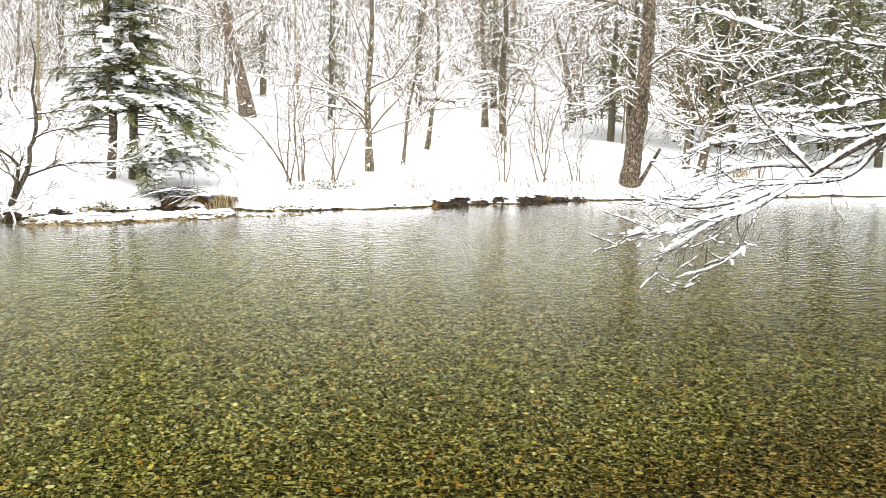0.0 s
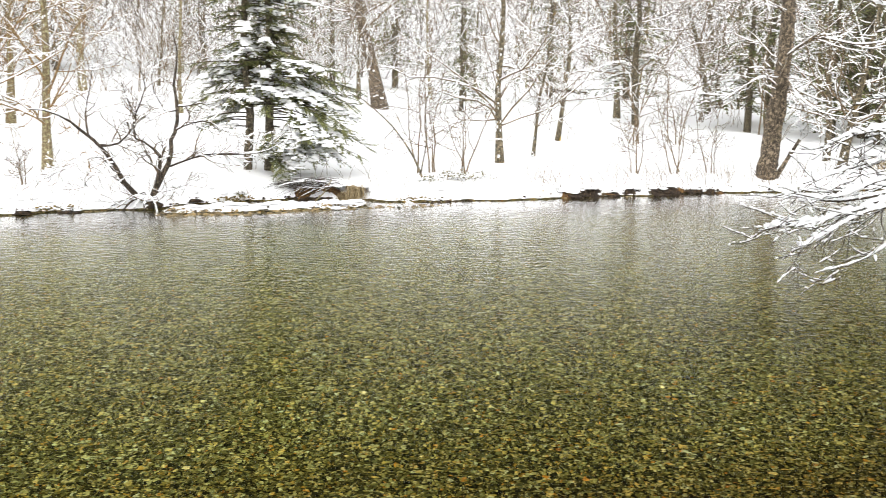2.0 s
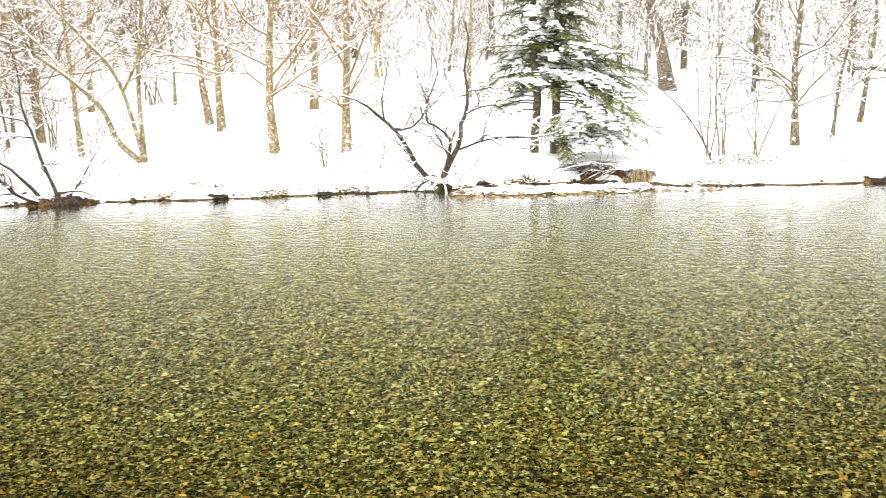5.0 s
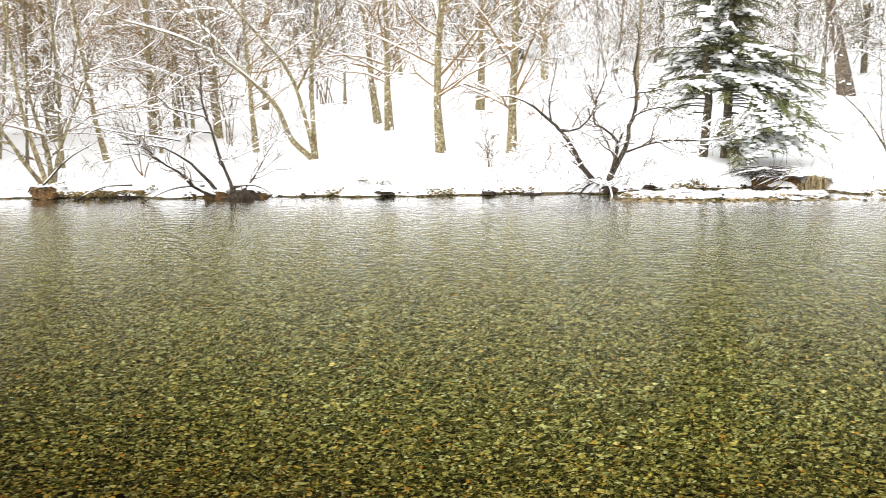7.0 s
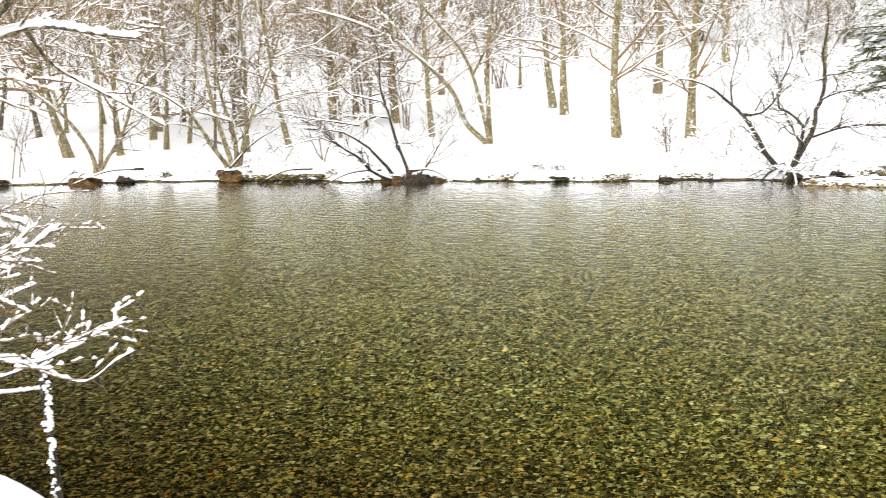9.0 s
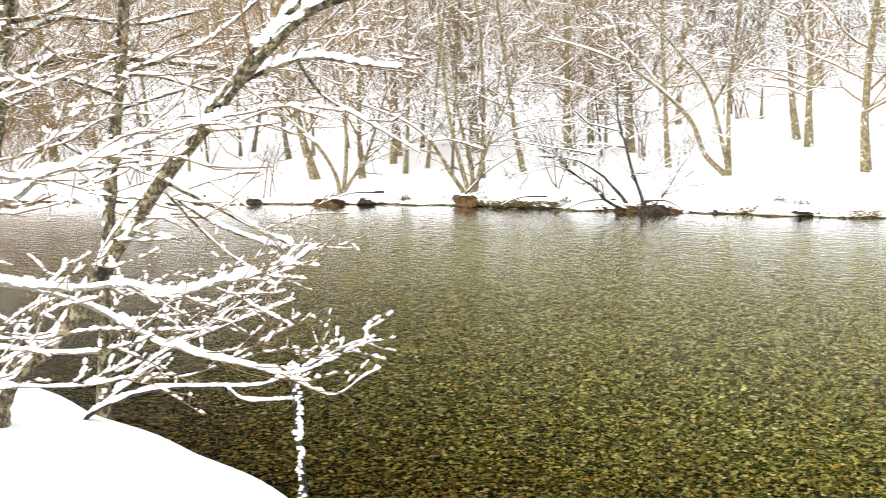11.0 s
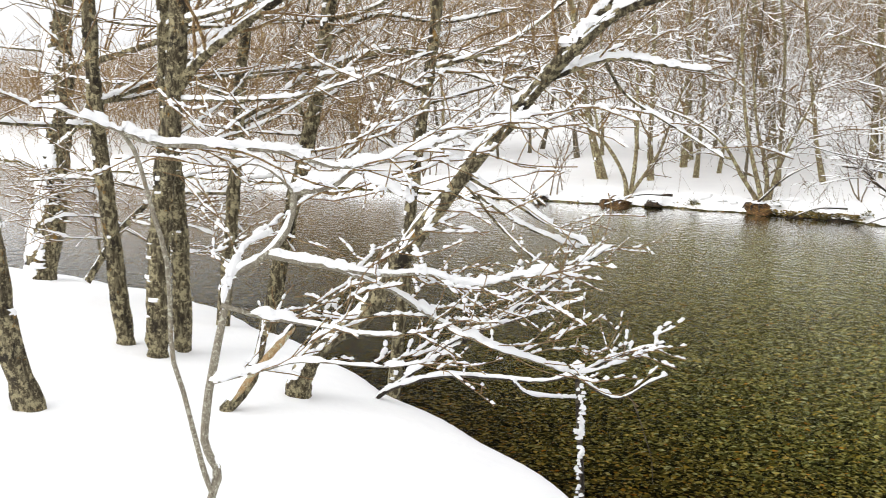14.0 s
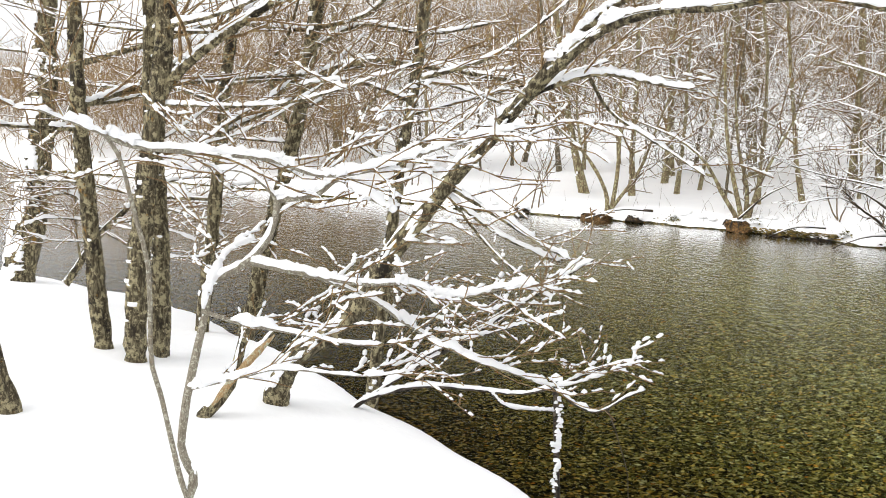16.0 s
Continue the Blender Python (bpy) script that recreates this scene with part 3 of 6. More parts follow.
# ---- trees of the far bank: x, y, radius, lean x, lean y, height ----
BANK_TREES = [
    (-2.39, 23.14, 0.077, -0.03, 0.0, 7.5), (-7.77, 36.16, 0.207, -0.24, -0.06, 13),
    (-1.49, 28.05, 0.057, 0.06, 0.0, 8), (-1.77, 23.91, 0.037, 0.08, 0.01, 6), (-0.07, 35.74, 0.091, -0.09, 0.0, 10),
    (4.50, 23.6, 0.079, 0.09, -0.02, 9), (4.59, 25.69, 0.066, 0.01, 0.0, 8), (2.88, 37.78, 0.087, -0.28, 0.02, 9),
    (3.62, 42.04, 0.107, -0.18, 0.01, 11), (4.69, 45.36, 0.093, -0.07, 0.01, 11), (-9.31, 39.49, 0.072, 0.01, 0.0, 9),
]
SLOPE_TREES = [
    (-14.67, 21.20, 0.079, 0.0, 0.0, 10), (-11.68, 18.67, 0.079, -0.07, -0.04, 10), (-15.53, 22.0, 0.075, -0.09, -0.07, 10),
    (-15.08, 26.07, 0.092, 0.04, 0.03, 11), (-10.38, 19.20, 0.083, 0.02, 0.01, 8), (-18.79, 37.28, 0.12, -0.02, -0.01, 12),
    (-14.51, 16.45, 0.05, -0.03, -0.02, 8), (-16.60, 17.66, 0.055, -0.03, -0.03, 9), (-20.0, 23.06, 0.07, 0.02, 0.01, 10),
    (-22.15, 21.95, 0.071, 0.01, 0.01, 10), (-23.75, 24.01, 0.069, -0.03, -0.03, 10), (-17.95, 17.06, 0.075, -0.03, -0.03, 9),
    (-15.94, 14.02, 0.049, -0.09, -0.11, 8),
]
DOWNSTREAM_TREES = [
    (-19.50, 15.76, 0.089, -0.02, -0.03, 9), (-19.09, 13.14, 0.059, -0.02, -0.03, 9), (-17.99, 11.66, 0.054, 0.02, 0.03, 8),
    (-18.37, 10.87, 0.076, -0.12, -0.20, 8), (-20.42, 14.22, 0.076, 0.0, 0.0, 9), (-20.35, 16.38, 0.093, -0.04, -0.05, 9),
    (-17.99, 17.82, 0.064, -0.04, -0.04, 9), (-16.90, 17.94, 0.063, -0.05, -0.05, 9),
]
seed = 100
for rows, wood in ((BANK_TREES, BARK_FAR), (SLOPE_TREES, BARK_PALE), (DOWNSTREAM_TREES, BARK_PALE)):
    for x, y, r, lx, ly, h in rows:
        seed += 1
        bare_tree(seed, x, y, r, lx, ly, h, BARK_OLD if r > 0.2 else wood, BARK_TWIG if wood == BARK_FAR else BARK_WARM, start=0.12 if r < 0.2 else 0.2, flecks=7, group="bare trees of the far bank",
                  limbs=19, fine=5, dense=2, spread=0.28)

# ---- the wood behind: copies of a few trees ----
MODELS = [bare_tree(300 + i, -60 - 4 * i, 70, 0.055 + 0.012 * i, 0.07 * (i % 3 - 1), 0.04 * (i % 2), 11 + i % 3, BARK_PALE if i % 3 else BARK_FAR, start=0.10, limbs=15, fine=5, dense=2, spread=0.3, thick=0.045, steps=(5, 3, 2),
                    label="slender leafless tree of the wood, dusted with snow", group="trees of the wood") for i in range(5)]
HILL_MODELS = [bare_tree(320 + i, -60 - 4 * i, 76, 0.075, 0.06 * (i % 3 - 1), 0.0, 11, BARK_HILL, BARK_HILL, start=0.08, limbs=14, fine=5, dense=0, spread=0.34, thick=0.05, sides=(5, 3, 3, 3), steps=(4, 2, 2), white=1,
                         label="leafless tree of the wooded hill, dusted with snow", group="trees of the hill") for i in range(3)]


def sapling(seed, x, y, height, stems, label="", group=""):
    """A leafless bush of several thin stems from one root, with snow on its twigs."""
    rng = np.random.default_rng(seed)
    thing = new("bare_bush")
    thing.location = (x, y, float(ground_z(x, y)))
    tagged(thing, label or "leafless many-stemmed bush holding snow on its twigs", "bush", group)
    trunks, l1 = [], []
    for k in range(stems):
        a = rng.uniform(0, 6.28)
        out = rng.uniform(0.1, 0.55)
        h = height * rng.uniform(0.6, 1.0)
        u = np.linspace(0, 1, 7)
        bend = rng.uniform(0.7, 1.8)
        foot = rng.normal(size=2) * 0.05 * height
        p = np.stack([foot[0] + math.cos(a) * out * h * u ** bend, foot[1] + math.sin(a) * out * h * u ** bend, h * u - 0.12], 1) + np.cumsum(rng.normal(size=(7, 3)), axis=0) * 0.022 * h * u[:, None] ** 0.5
        trunks.append((p, np.linspace(0.008 + 0.005 * h, 0.004, 7)))
        l1 += sprout(rng, p, trunks[-1][1], 6, 0.25, height * 0.36, 50, 0.03, 0.24, 0.6, 4)
    l2 = [b for q, r in l1 for b in sprout(rng, q, r, 4, 0.15, height * 0.16, 45, 0.05, 0.22, 0.7, 2)]
    limbs_to_parts(thing, trunks, [l1, l2], BARK_TWIG, BARK_TWIG, 0.035, rng, sides=(5, 3, 3, 3), min_r=0.005, min_snow=0.010)
    return thing


BUSH_MODELS = [sapling(340 + i, -50 - 3 * i, 80, 3.4 + 0.6 * i, 3 + i % 3, group="bushes of the wood") for i in range(4)]


def far_of(x, y):
    return (y - float(np.interp(x, FAR_X, FAR_Y))) * 0.87


def scatter(models, count, az, near, deep, skew, low, big, keep, number):
    """Copies of models strewn over the far bank between two distances from the water."""
    rng = np.random.default_rng(number)
    done = 0
    while done < count:
        a, d = math.radians(rng.uniform(*az)), near + 12 + (deep - near) * rng.random() ** skew
        x, y = -math.sin(a) * d, math.cos(a) * d
        if far_of(x, y) < near or not keep(x, y, rng):
            continue
        k = low + (big - low) * rng.random()
        copy_thing(models[done % len(models)], pose(x, y, float(ground_z(x, y)), rng.uniform(-4, 4), rng.uniform(-4, 4), rng.uniform(0, 360)) @ Matrix.Diagonal((k, k, k, 1)))
        done += 1


def anywhere(x, y, rng):
    return True


def thicker_downstream(x, y, rng):
    return rng.random() < (0.35 if x > -16 else 1.0) or far_of(x, y) > 16


def short_of_the_clearing(x, y, rng):
    return math.atan2(-x, y) < radians(72.5)


scatter(MODELS, 46, (-26, 77), 11, 55, 1.1, 0.5, 0.85, short_of_the_clearing, 11)
scatter(BUSH_MODELS, 70, (-26, 80), 5, 42, 1.0, 0.55, 1.0, thicker_downstream, 12)
scatter(MODELS, 24, (44, 74), 2.0, 15, 1.0, 0.35, 0.6, anywhere, 15)
scatter(BUSH_MODELS, 9, (78, 93), 1.0, 30, 1.0, 0.3, 0.5, anywhere, 14)
scatter(HILL_MODELS, 115, (-28, 77), 34, 130, 1.2, 0.5, 0.8, short_of_the_clearing, 13)


def skyline(x, y):
    """How high anything may stand over the water beyond the bend, where the wood ends and the sky opens."""
    a = np.degrees(np.arctan2(-x, y))
    return 2.3 + np.hypot(x, y) * np.tan(np.radians(np.interp(a, (72, 74, 76, 77.2, 79, 81.5, 84, 88, 93), (14.0, 4.4, 3.2, 2.2, 1.7, 1.0, 1.0, 1.3, 1.0))))


def undergrowth(name, label, count, az, near, deep, low, high, size, thick, number, mat=None, tip=0.6, category="undergrowth"):
    """Dense thin bare shoots, strewn over the far bank."""
    rng = np.random.default_rng(number)
    a = np.radians(rng.uniform(*az, count * 3))
    d = near + 14 + (deep - near) * rng.random(count * 3) ** 1.2
    x, y = -np.sin(a) * d, np.cos(a) * d
    far = (y - np.interp(x, FAR_X, FAR_Y)) * 0.87
    ok = np.flatnonzero(far > near)[:count]
    x, y = x[ok], y[ok]
    n = len(x)
    z = ground_z(x, y) + rng.uniform(low, high, n)
    top = skyline(x, y) - 0.6 * size
    z = np.where(z > top, ground_z(x, y) + (top - ground_z(x, y)) * rng.random(n), z)
    p = np.stack([x, y, z], 1)
    t = rng.uniform(0, 6.28, n)
    tilt = rng.normal(tip, 0.5, n)
    way = np.stack([np.cos(t) * np.sin(tilt), np.sin(t) * np.sin(tilt), np.cos(tilt)], 1) * (size * rng.uniform(0.5, 1.4, n))[:, None]
    e = np.stack([-np.sin(t), np.cos(t), 0 * t], 1) * (thick * rng.uniform(0.6, 1.5, n))[:, None]
    bend = rng.normal(size=(n, 3)) * 0.08 * size
    v = np.stack([p - e, p + e, p + way * 0.5 + bend + e * 0.7, p + way * 0.5 + bend - e * 0.7, p + way], 1)
    off = np.arange(n)[:, None, None] * 5
    g = Geo()
    g.add(v.reshape(-1, 3), [(np.array([[0, 1, 2, 3]])[None] + off).reshape(-1, 4), (np.array([[3, 2, 4]])[None] + off).reshape(-1, 3)])
    tagged(part(name, g, mat or BARK_TWIG), label, category, kind="stuff")


undergrowth("hill_thicket", "dense bare brown twigs of the wooded hill", 52000, (-28, 86), 34, 130, 0.3, 5.0, 2.4, 0.026, 41, BARK_HILL, tip=1.25)
undergrowth("wood_thicket", "bare brown shoots between the trees", 18000, (-24, 60), 9, 45, 0.8, 4.6, 1.3, 0.006, 42, tip=1.2)
undergrowth("bend_thicket", "brown thicket of bare shoots along the river's bend", 19000, (44, 92), 2.5, 40, 1.1, 4.8, 1.3, 0.0055, 43, BARK_WARM, tip=1.0)
undergrowth("edge_thicket", "brown shoots crowding the water's edge beyond the bend", 13000, (70, 95), 0.3, 36, 0.05, 1.7, 1.3, 0.0082, 47, BARK_WARM, tip=1.05)
undergrowth("snowy_brush", "snow lying along low twigs beyond the bend", 9000, (66, 95), 1.5, 60, 0.3, 3.4, 1.0, 0.008, 53, SNOW, tip=1.4, category="snow")
undergrowth("hill_brush", "brown haze of bare twigs on the slope beyond the bend", 22000, (54, 92), 22, 80, 0.6, 9.0, 1.7, 0.012, 46, BARK_WARM, tip=1.1)

undergrowth("low_hill_brush", "brown brush of bare twigs on the low hill downstream", 20000, (76, 93), 40, 130, 0.2, 5.0, 1.5, 0.018, 49, BARK_WARM, tip=1.2)
undergrowth("snowy_hill_twigs", "snow-sheathed branches of the wooded hill", 7000, (-26, 62), 34, 110, 0.5, 6.5, 1.5, 0.02, 48, SNOW, 1.3, "twigs")
undergrowth("snowy_twigs", "fine twigs of the wood wholly sheathed in snow", 22000, (-24, 62), 6, 40, 0.8, 6.5, 0.75, 0.008, 44, SNOW, 1.15, "twigs")
undergrowth("snowy_bend_twigs", "fine twigs at the bend wholly sheathed in snow", 8000, (46, 90), 2.5, 35, 0.8, 5.5, 0.7, 0.007, 45, SNOW, 1.15, "twigs")


# ---- firs ----
def lumps(geo, places, sizes, rng, flat=0.5):
    """Small irregular domes, for pads of snow and clods."""
    th = np.arange(7) * 2 * math.pi / 7
    dome = np.vstack([np.stack([np.cos(th), np.sin(th), 0 * th - 0.15], 1), np.stack([np.cos(th) * 0.75, np.sin(th) * 0.75, 0 * th + 0.6], 1), [[0, 0, 0.9]]])
    j = np.arange(7)
    k = (j + 1) % 7
    quads, tris = np.stack([j, k, 7 + k, 7 + j], 1), np.stack([7 + j, 7 + k, np.full(7, 14)], 1)
    places, sizes = np.asarray(places, float), np.asarray(sizes, float)
    n = len(places)
    if not n:
        return
    shape = np.stack([sizes * rng.uniform(0.8, 1.4, n), sizes * rng.uniform(0.6, 1.0, n), sizes * flat * rng.uniform(0.7, 1.3, n)], 1)
    v = dome[None] * shape[:, None] * (1 + 0.15 * rng.normal(size=(n, 15, 1)))
    t = rng.uniform(0, 6.28, n)
    c, s = np.cos(t)[:, None], np.sin(t)[:, None]
    v = np.stack([v[..., 0] * c - v[..., 1] * s, v[..., 0] * s + v[..., 1] * c, v[..., 2]], -1) + places[:, None]
    off = np.arange(n)[:, None, None] * 15
    geo.add(v.reshape(-1, 3), [(quads[None] + off).reshape(-1, 4), (tris[None] + off).reshape(-1, 3)])


def fir(seed, x, y, height, zones, label="", group="", radius=0.09, fans=14, m=8, blade=0.075, cushions=1.0, lean=(0.0, 0.0), heavy_share=0.5):
    """A fir with drooping boughs of flat needle sprays and cushions of snow on them.
    zones: rows of boughs (count, lowest, highest, reach at the bottom, reach at the top, way or None, spread of the way, least and most sag, bare share)."""
    rng = np.random.default_rng(seed)
    thing = new("fir_tree")
    thing.location = (x, y, float(ground_z(x, y)))
    tagged(thing, label or "dark green fir loaded with snow", "fir tree", group)
    u = np.linspace(0, 1, 9)
    p = np.stack([lean[0] * u * height + rng.normal(size=9) * 0.03, lean[1] * u * height + rng.normal(size=9) * 0.03, u * height - 0.1], 1)
    g = Geo()
    tube(g, p, radius * (1.02 - u), 8)
    part("trunk", g, BARK_FIR, thing)
    wood, green, white = Geo(), Geo(), Geo()
    pads, sizes = [], []
    for count, low, high, wide, narrow, way, spread, sag0, sag1, bare in zones:
        for b in range(count):
            f = (b + rng.random()) / count
            z = low + (high - low) * f
            length = (wide + (narrow - wide) * f) * rng.choice((0.55, 0.8, 1.0, 1.15)) * rng.uniform(0.85, 1.1)
            a = rng.uniform(0, 6.28) if way is None else rng.normal(way, spread)
            out = np.array([math.cos(a), math.sin(a), 0])
            side = np.array([-out[1], out[0], 0])
            t = np.linspace(0, 1, 6)
            sag = rng.uniform(sag0, sag1)
            bow = rng.normal() * 0.12 * length
            q = np.array([lean[0] * z, lean[1] * z, z]) + out * (length * t)[:, None] + side * (bow * t ** 2)[:, None] + np.array([0, 0, 1]) * (length * (0.10 * t - sag * t ** 2))[:, None]
            tube(wood, q, np.linspace(0.014, 0.004, 6), 4 if m > 4 else 3)
            heavy = rng.random() < heavy_share * (0.4 if z > 2.1 else 1.5)
            for k in range(fans):
                w = bare + (1 - bare) * (k + rng.random()) / fans
                i = min(int(w * 5), 4)
                c = q[i] + (q[i + 1] - q[i]) * (w * 5 - i)
                sgn = 1 if k % 2 else -1
                d = out * rng.uniform(0.5, 1.0) + side * sgn * rng.uniform(0.3, 1.0) + np.array([0, 0, rng.uniform(-0.75, 0.05)])
                d /= np.linalg.norm(d)
                e = np.cross(d, [0, 0, 1])
                e /= np.linalg.norm(e)
                size = length * rng.uniform(0.10, 0.2) * (1.25 - 0.6 * w) + 0.09
                h = np.linspace(0.0, 0.97, m)
                v, tr = [], []
                for s2 in (1, -1):
                    for r in h:
                        o = c + d * size * r
                        tip = o + (d * 0.7 + e * s2 * 0.7) * size * (0.36 - 0.24 * r) + np.array([0, 0, rng.uniform(-0.03, 0.01)])
                        w2 = d * size * blade
                        n0 = len(v)
                        v += [o - w2, o + w2, tip]
                        tr.append((n0, n0 + 1, n0 + 2))
                green.add(v, [np.array(tr)])
                if heavy:
                    for pad in range(3 if m > 4 else 1):
                        r = rng.uniform(0.0, 1.0)
                        pads.append(c + d * size * r + e * size * rng.normal() * 0.14 + np.array([0, 0, 0.012]))
                        sizes.append((0.030 + 0.045 * rng.random()) * (1.1 - 0.5 * r) * (0.6 + 0.5 * cushions) * (1.0 if m > 4 else 1.8))
            if heavy:
                for w in np.arange(max(bare, 0.3), 1.0, (0.07 if m > 4 else 0.25) / length):
                    i = min(int(w * 5), 4)
                    pads.append(q[i] + (q[i + 1] - q[i]) * (w * 5 - i) + side * rng.normal() * 0.03 + np.array([0, 0, 0.02]))
                    sizes.append(rng.uniform(0.04, 0.10) * (cushions if m > 4 else 1.5))
    tagged(part("bough_wood", wood, BARK_DARK, thing), kind="stuff")
    tagged(part("needles", green, NEEDLES, thing, "dark green needle sprays", smooth=False), kind="stuff")
    lumps(white, pads, sizes, rng, 0.55)
    tagged(part("snow_cover", white, SNOW, thing, "cushions of white snow on the boughs"), kind="stuff")
    return thing


BARK_FIR = make_bark("fir_bark", (0.055, 0.045, 0.028), (0.20, 0.165, 0.105), (0.16, 0.13, 0.05), (0.03, 0.025, 0.014), 0.3, 2.0)
fir(401, -6.45, 20.25, 11.0, [(130, 2.0, 5.6, 0.95, 0.75, None, 0, 0.0, 0.5, 0.02), (30, 5.6, 9.5, 0.75, 0.3, None, 0, 0.1, 0.4, 0.05), (40, 1.2, 2.1, 1.3, 1.15, None, 0, 0.05, 0.35, 0.2),
                              (12, 1.2, 1.9, 1.6, 1.4, 0.0, 0.5, 0.1, 0.35, 0.3), (12, 0.95, 1.45, 1.9, 1.75, -0.35, 0.35, 0.28, 0.42, 0.62), (20, 0.35, 0.85, 1.3, 1.8, -0.62, 0.42, 0.16, 0.34, 0.4), (7, 0.3, 0.55, 0.8, 1.1, -1.3, 0.5, 0.1, 0.3, 0.25)],
    label="snow-laden green fir hanging over the water's edge", radius=0.085, heavy_share=0.34, fans=17)
fir(405, -6.86, 20.15, 9.0, [(60, 2.0, 6.0, 0.75, 0.5, None, 0, 0.1, 0.5, 0.05), (26, 1.3, 2.0, 1.0, 0.9, None, 0, 0.15, 0.45, 0.1), (6, 0.8, 1.3, 0.9, 0.8, 3.3, 0.6, 0.15, 0.35, 0.4)],
    label="slim fir growing beside the larger one, snow on its boughs", radius=0.085)
fir(402, 0.48, 33.47, 8.5, [(60, 0.9, 8.0, 1.5, 0.4, None, 0, 0.1, 0.5, 0.15)], radius=0.12, label="slim young fir with snowy boughs on the slope", fans=10, m=5, blade=0.12)
FIR = fir(403, 15.3, 57.6, 14, [(90, 1.0, 8.5, 2.9, 1.9, None, 0, 0.1, 0.5, 0.1), (26, 8.5, 13.8, 1.9, 0.3, None, 0, 0.1, 0.4, 0.05)], fans=8, m=3, blade=0.24, cushions=0.55, radius=0.2, heavy_share=0.5, label="tall dark fir at the back of the wood", group="firs of the wood")
for x, y, k in ((9.0, 41.0, 0.9), (14.0, 37.0, 0.7), (10.2, 52.0, 1.2), (-5.8, 41.8, 0.45), (12.5, 39.0, 0.55), (16.5, 43.0, 0.7), (8.0, 46.0, 0.6), (11.0, 47.0, 0.75), (5.6, 31.0, 0.5), (6.4, 29.3, 0.42), (8.2, 30.2, 0.5), (8.9, 28.6, 0.45), (-15.0, 50.0, 0.8), (-20.0, 52.0, 0.9), (-25.0, 47.0, 0.8), (-30.0, 52.0, 0.95), (-12.0, 46.0, 0.6), (-36.0, 44.0, 0.8), (-40.0, 36.0, 0.8), (-46.0, 30.0, 0.8), (10.6, 33.0, 0.5), (7.2, 35.5, 0.55), (3.6, 32.5, 0.55), (4.4, 34.5, 0.65), (6.5, 31.5, 0.75), (7.6, 33.0, 0.8), (9.4, 31.5, 0.8), (0.2, 45.0, 0.7), (9.6, 27.6, 0.5), (11.4, 30.6, 0.75), (12.6, 34.6, 0.9), (8.4, 26.8, 0.4), (10.9, 35.0, 1.0), (-5.0, 35.5, 0.4), (-2.6, 42.0, 0.6), (-9.5, 47.0, 0.7)):
    copy_thing(FIR, pose(x, y, float(ground_z(x, y)), 0, 0, 57 * x) @ Matrix.Diagonal((k, k, k, 1)))


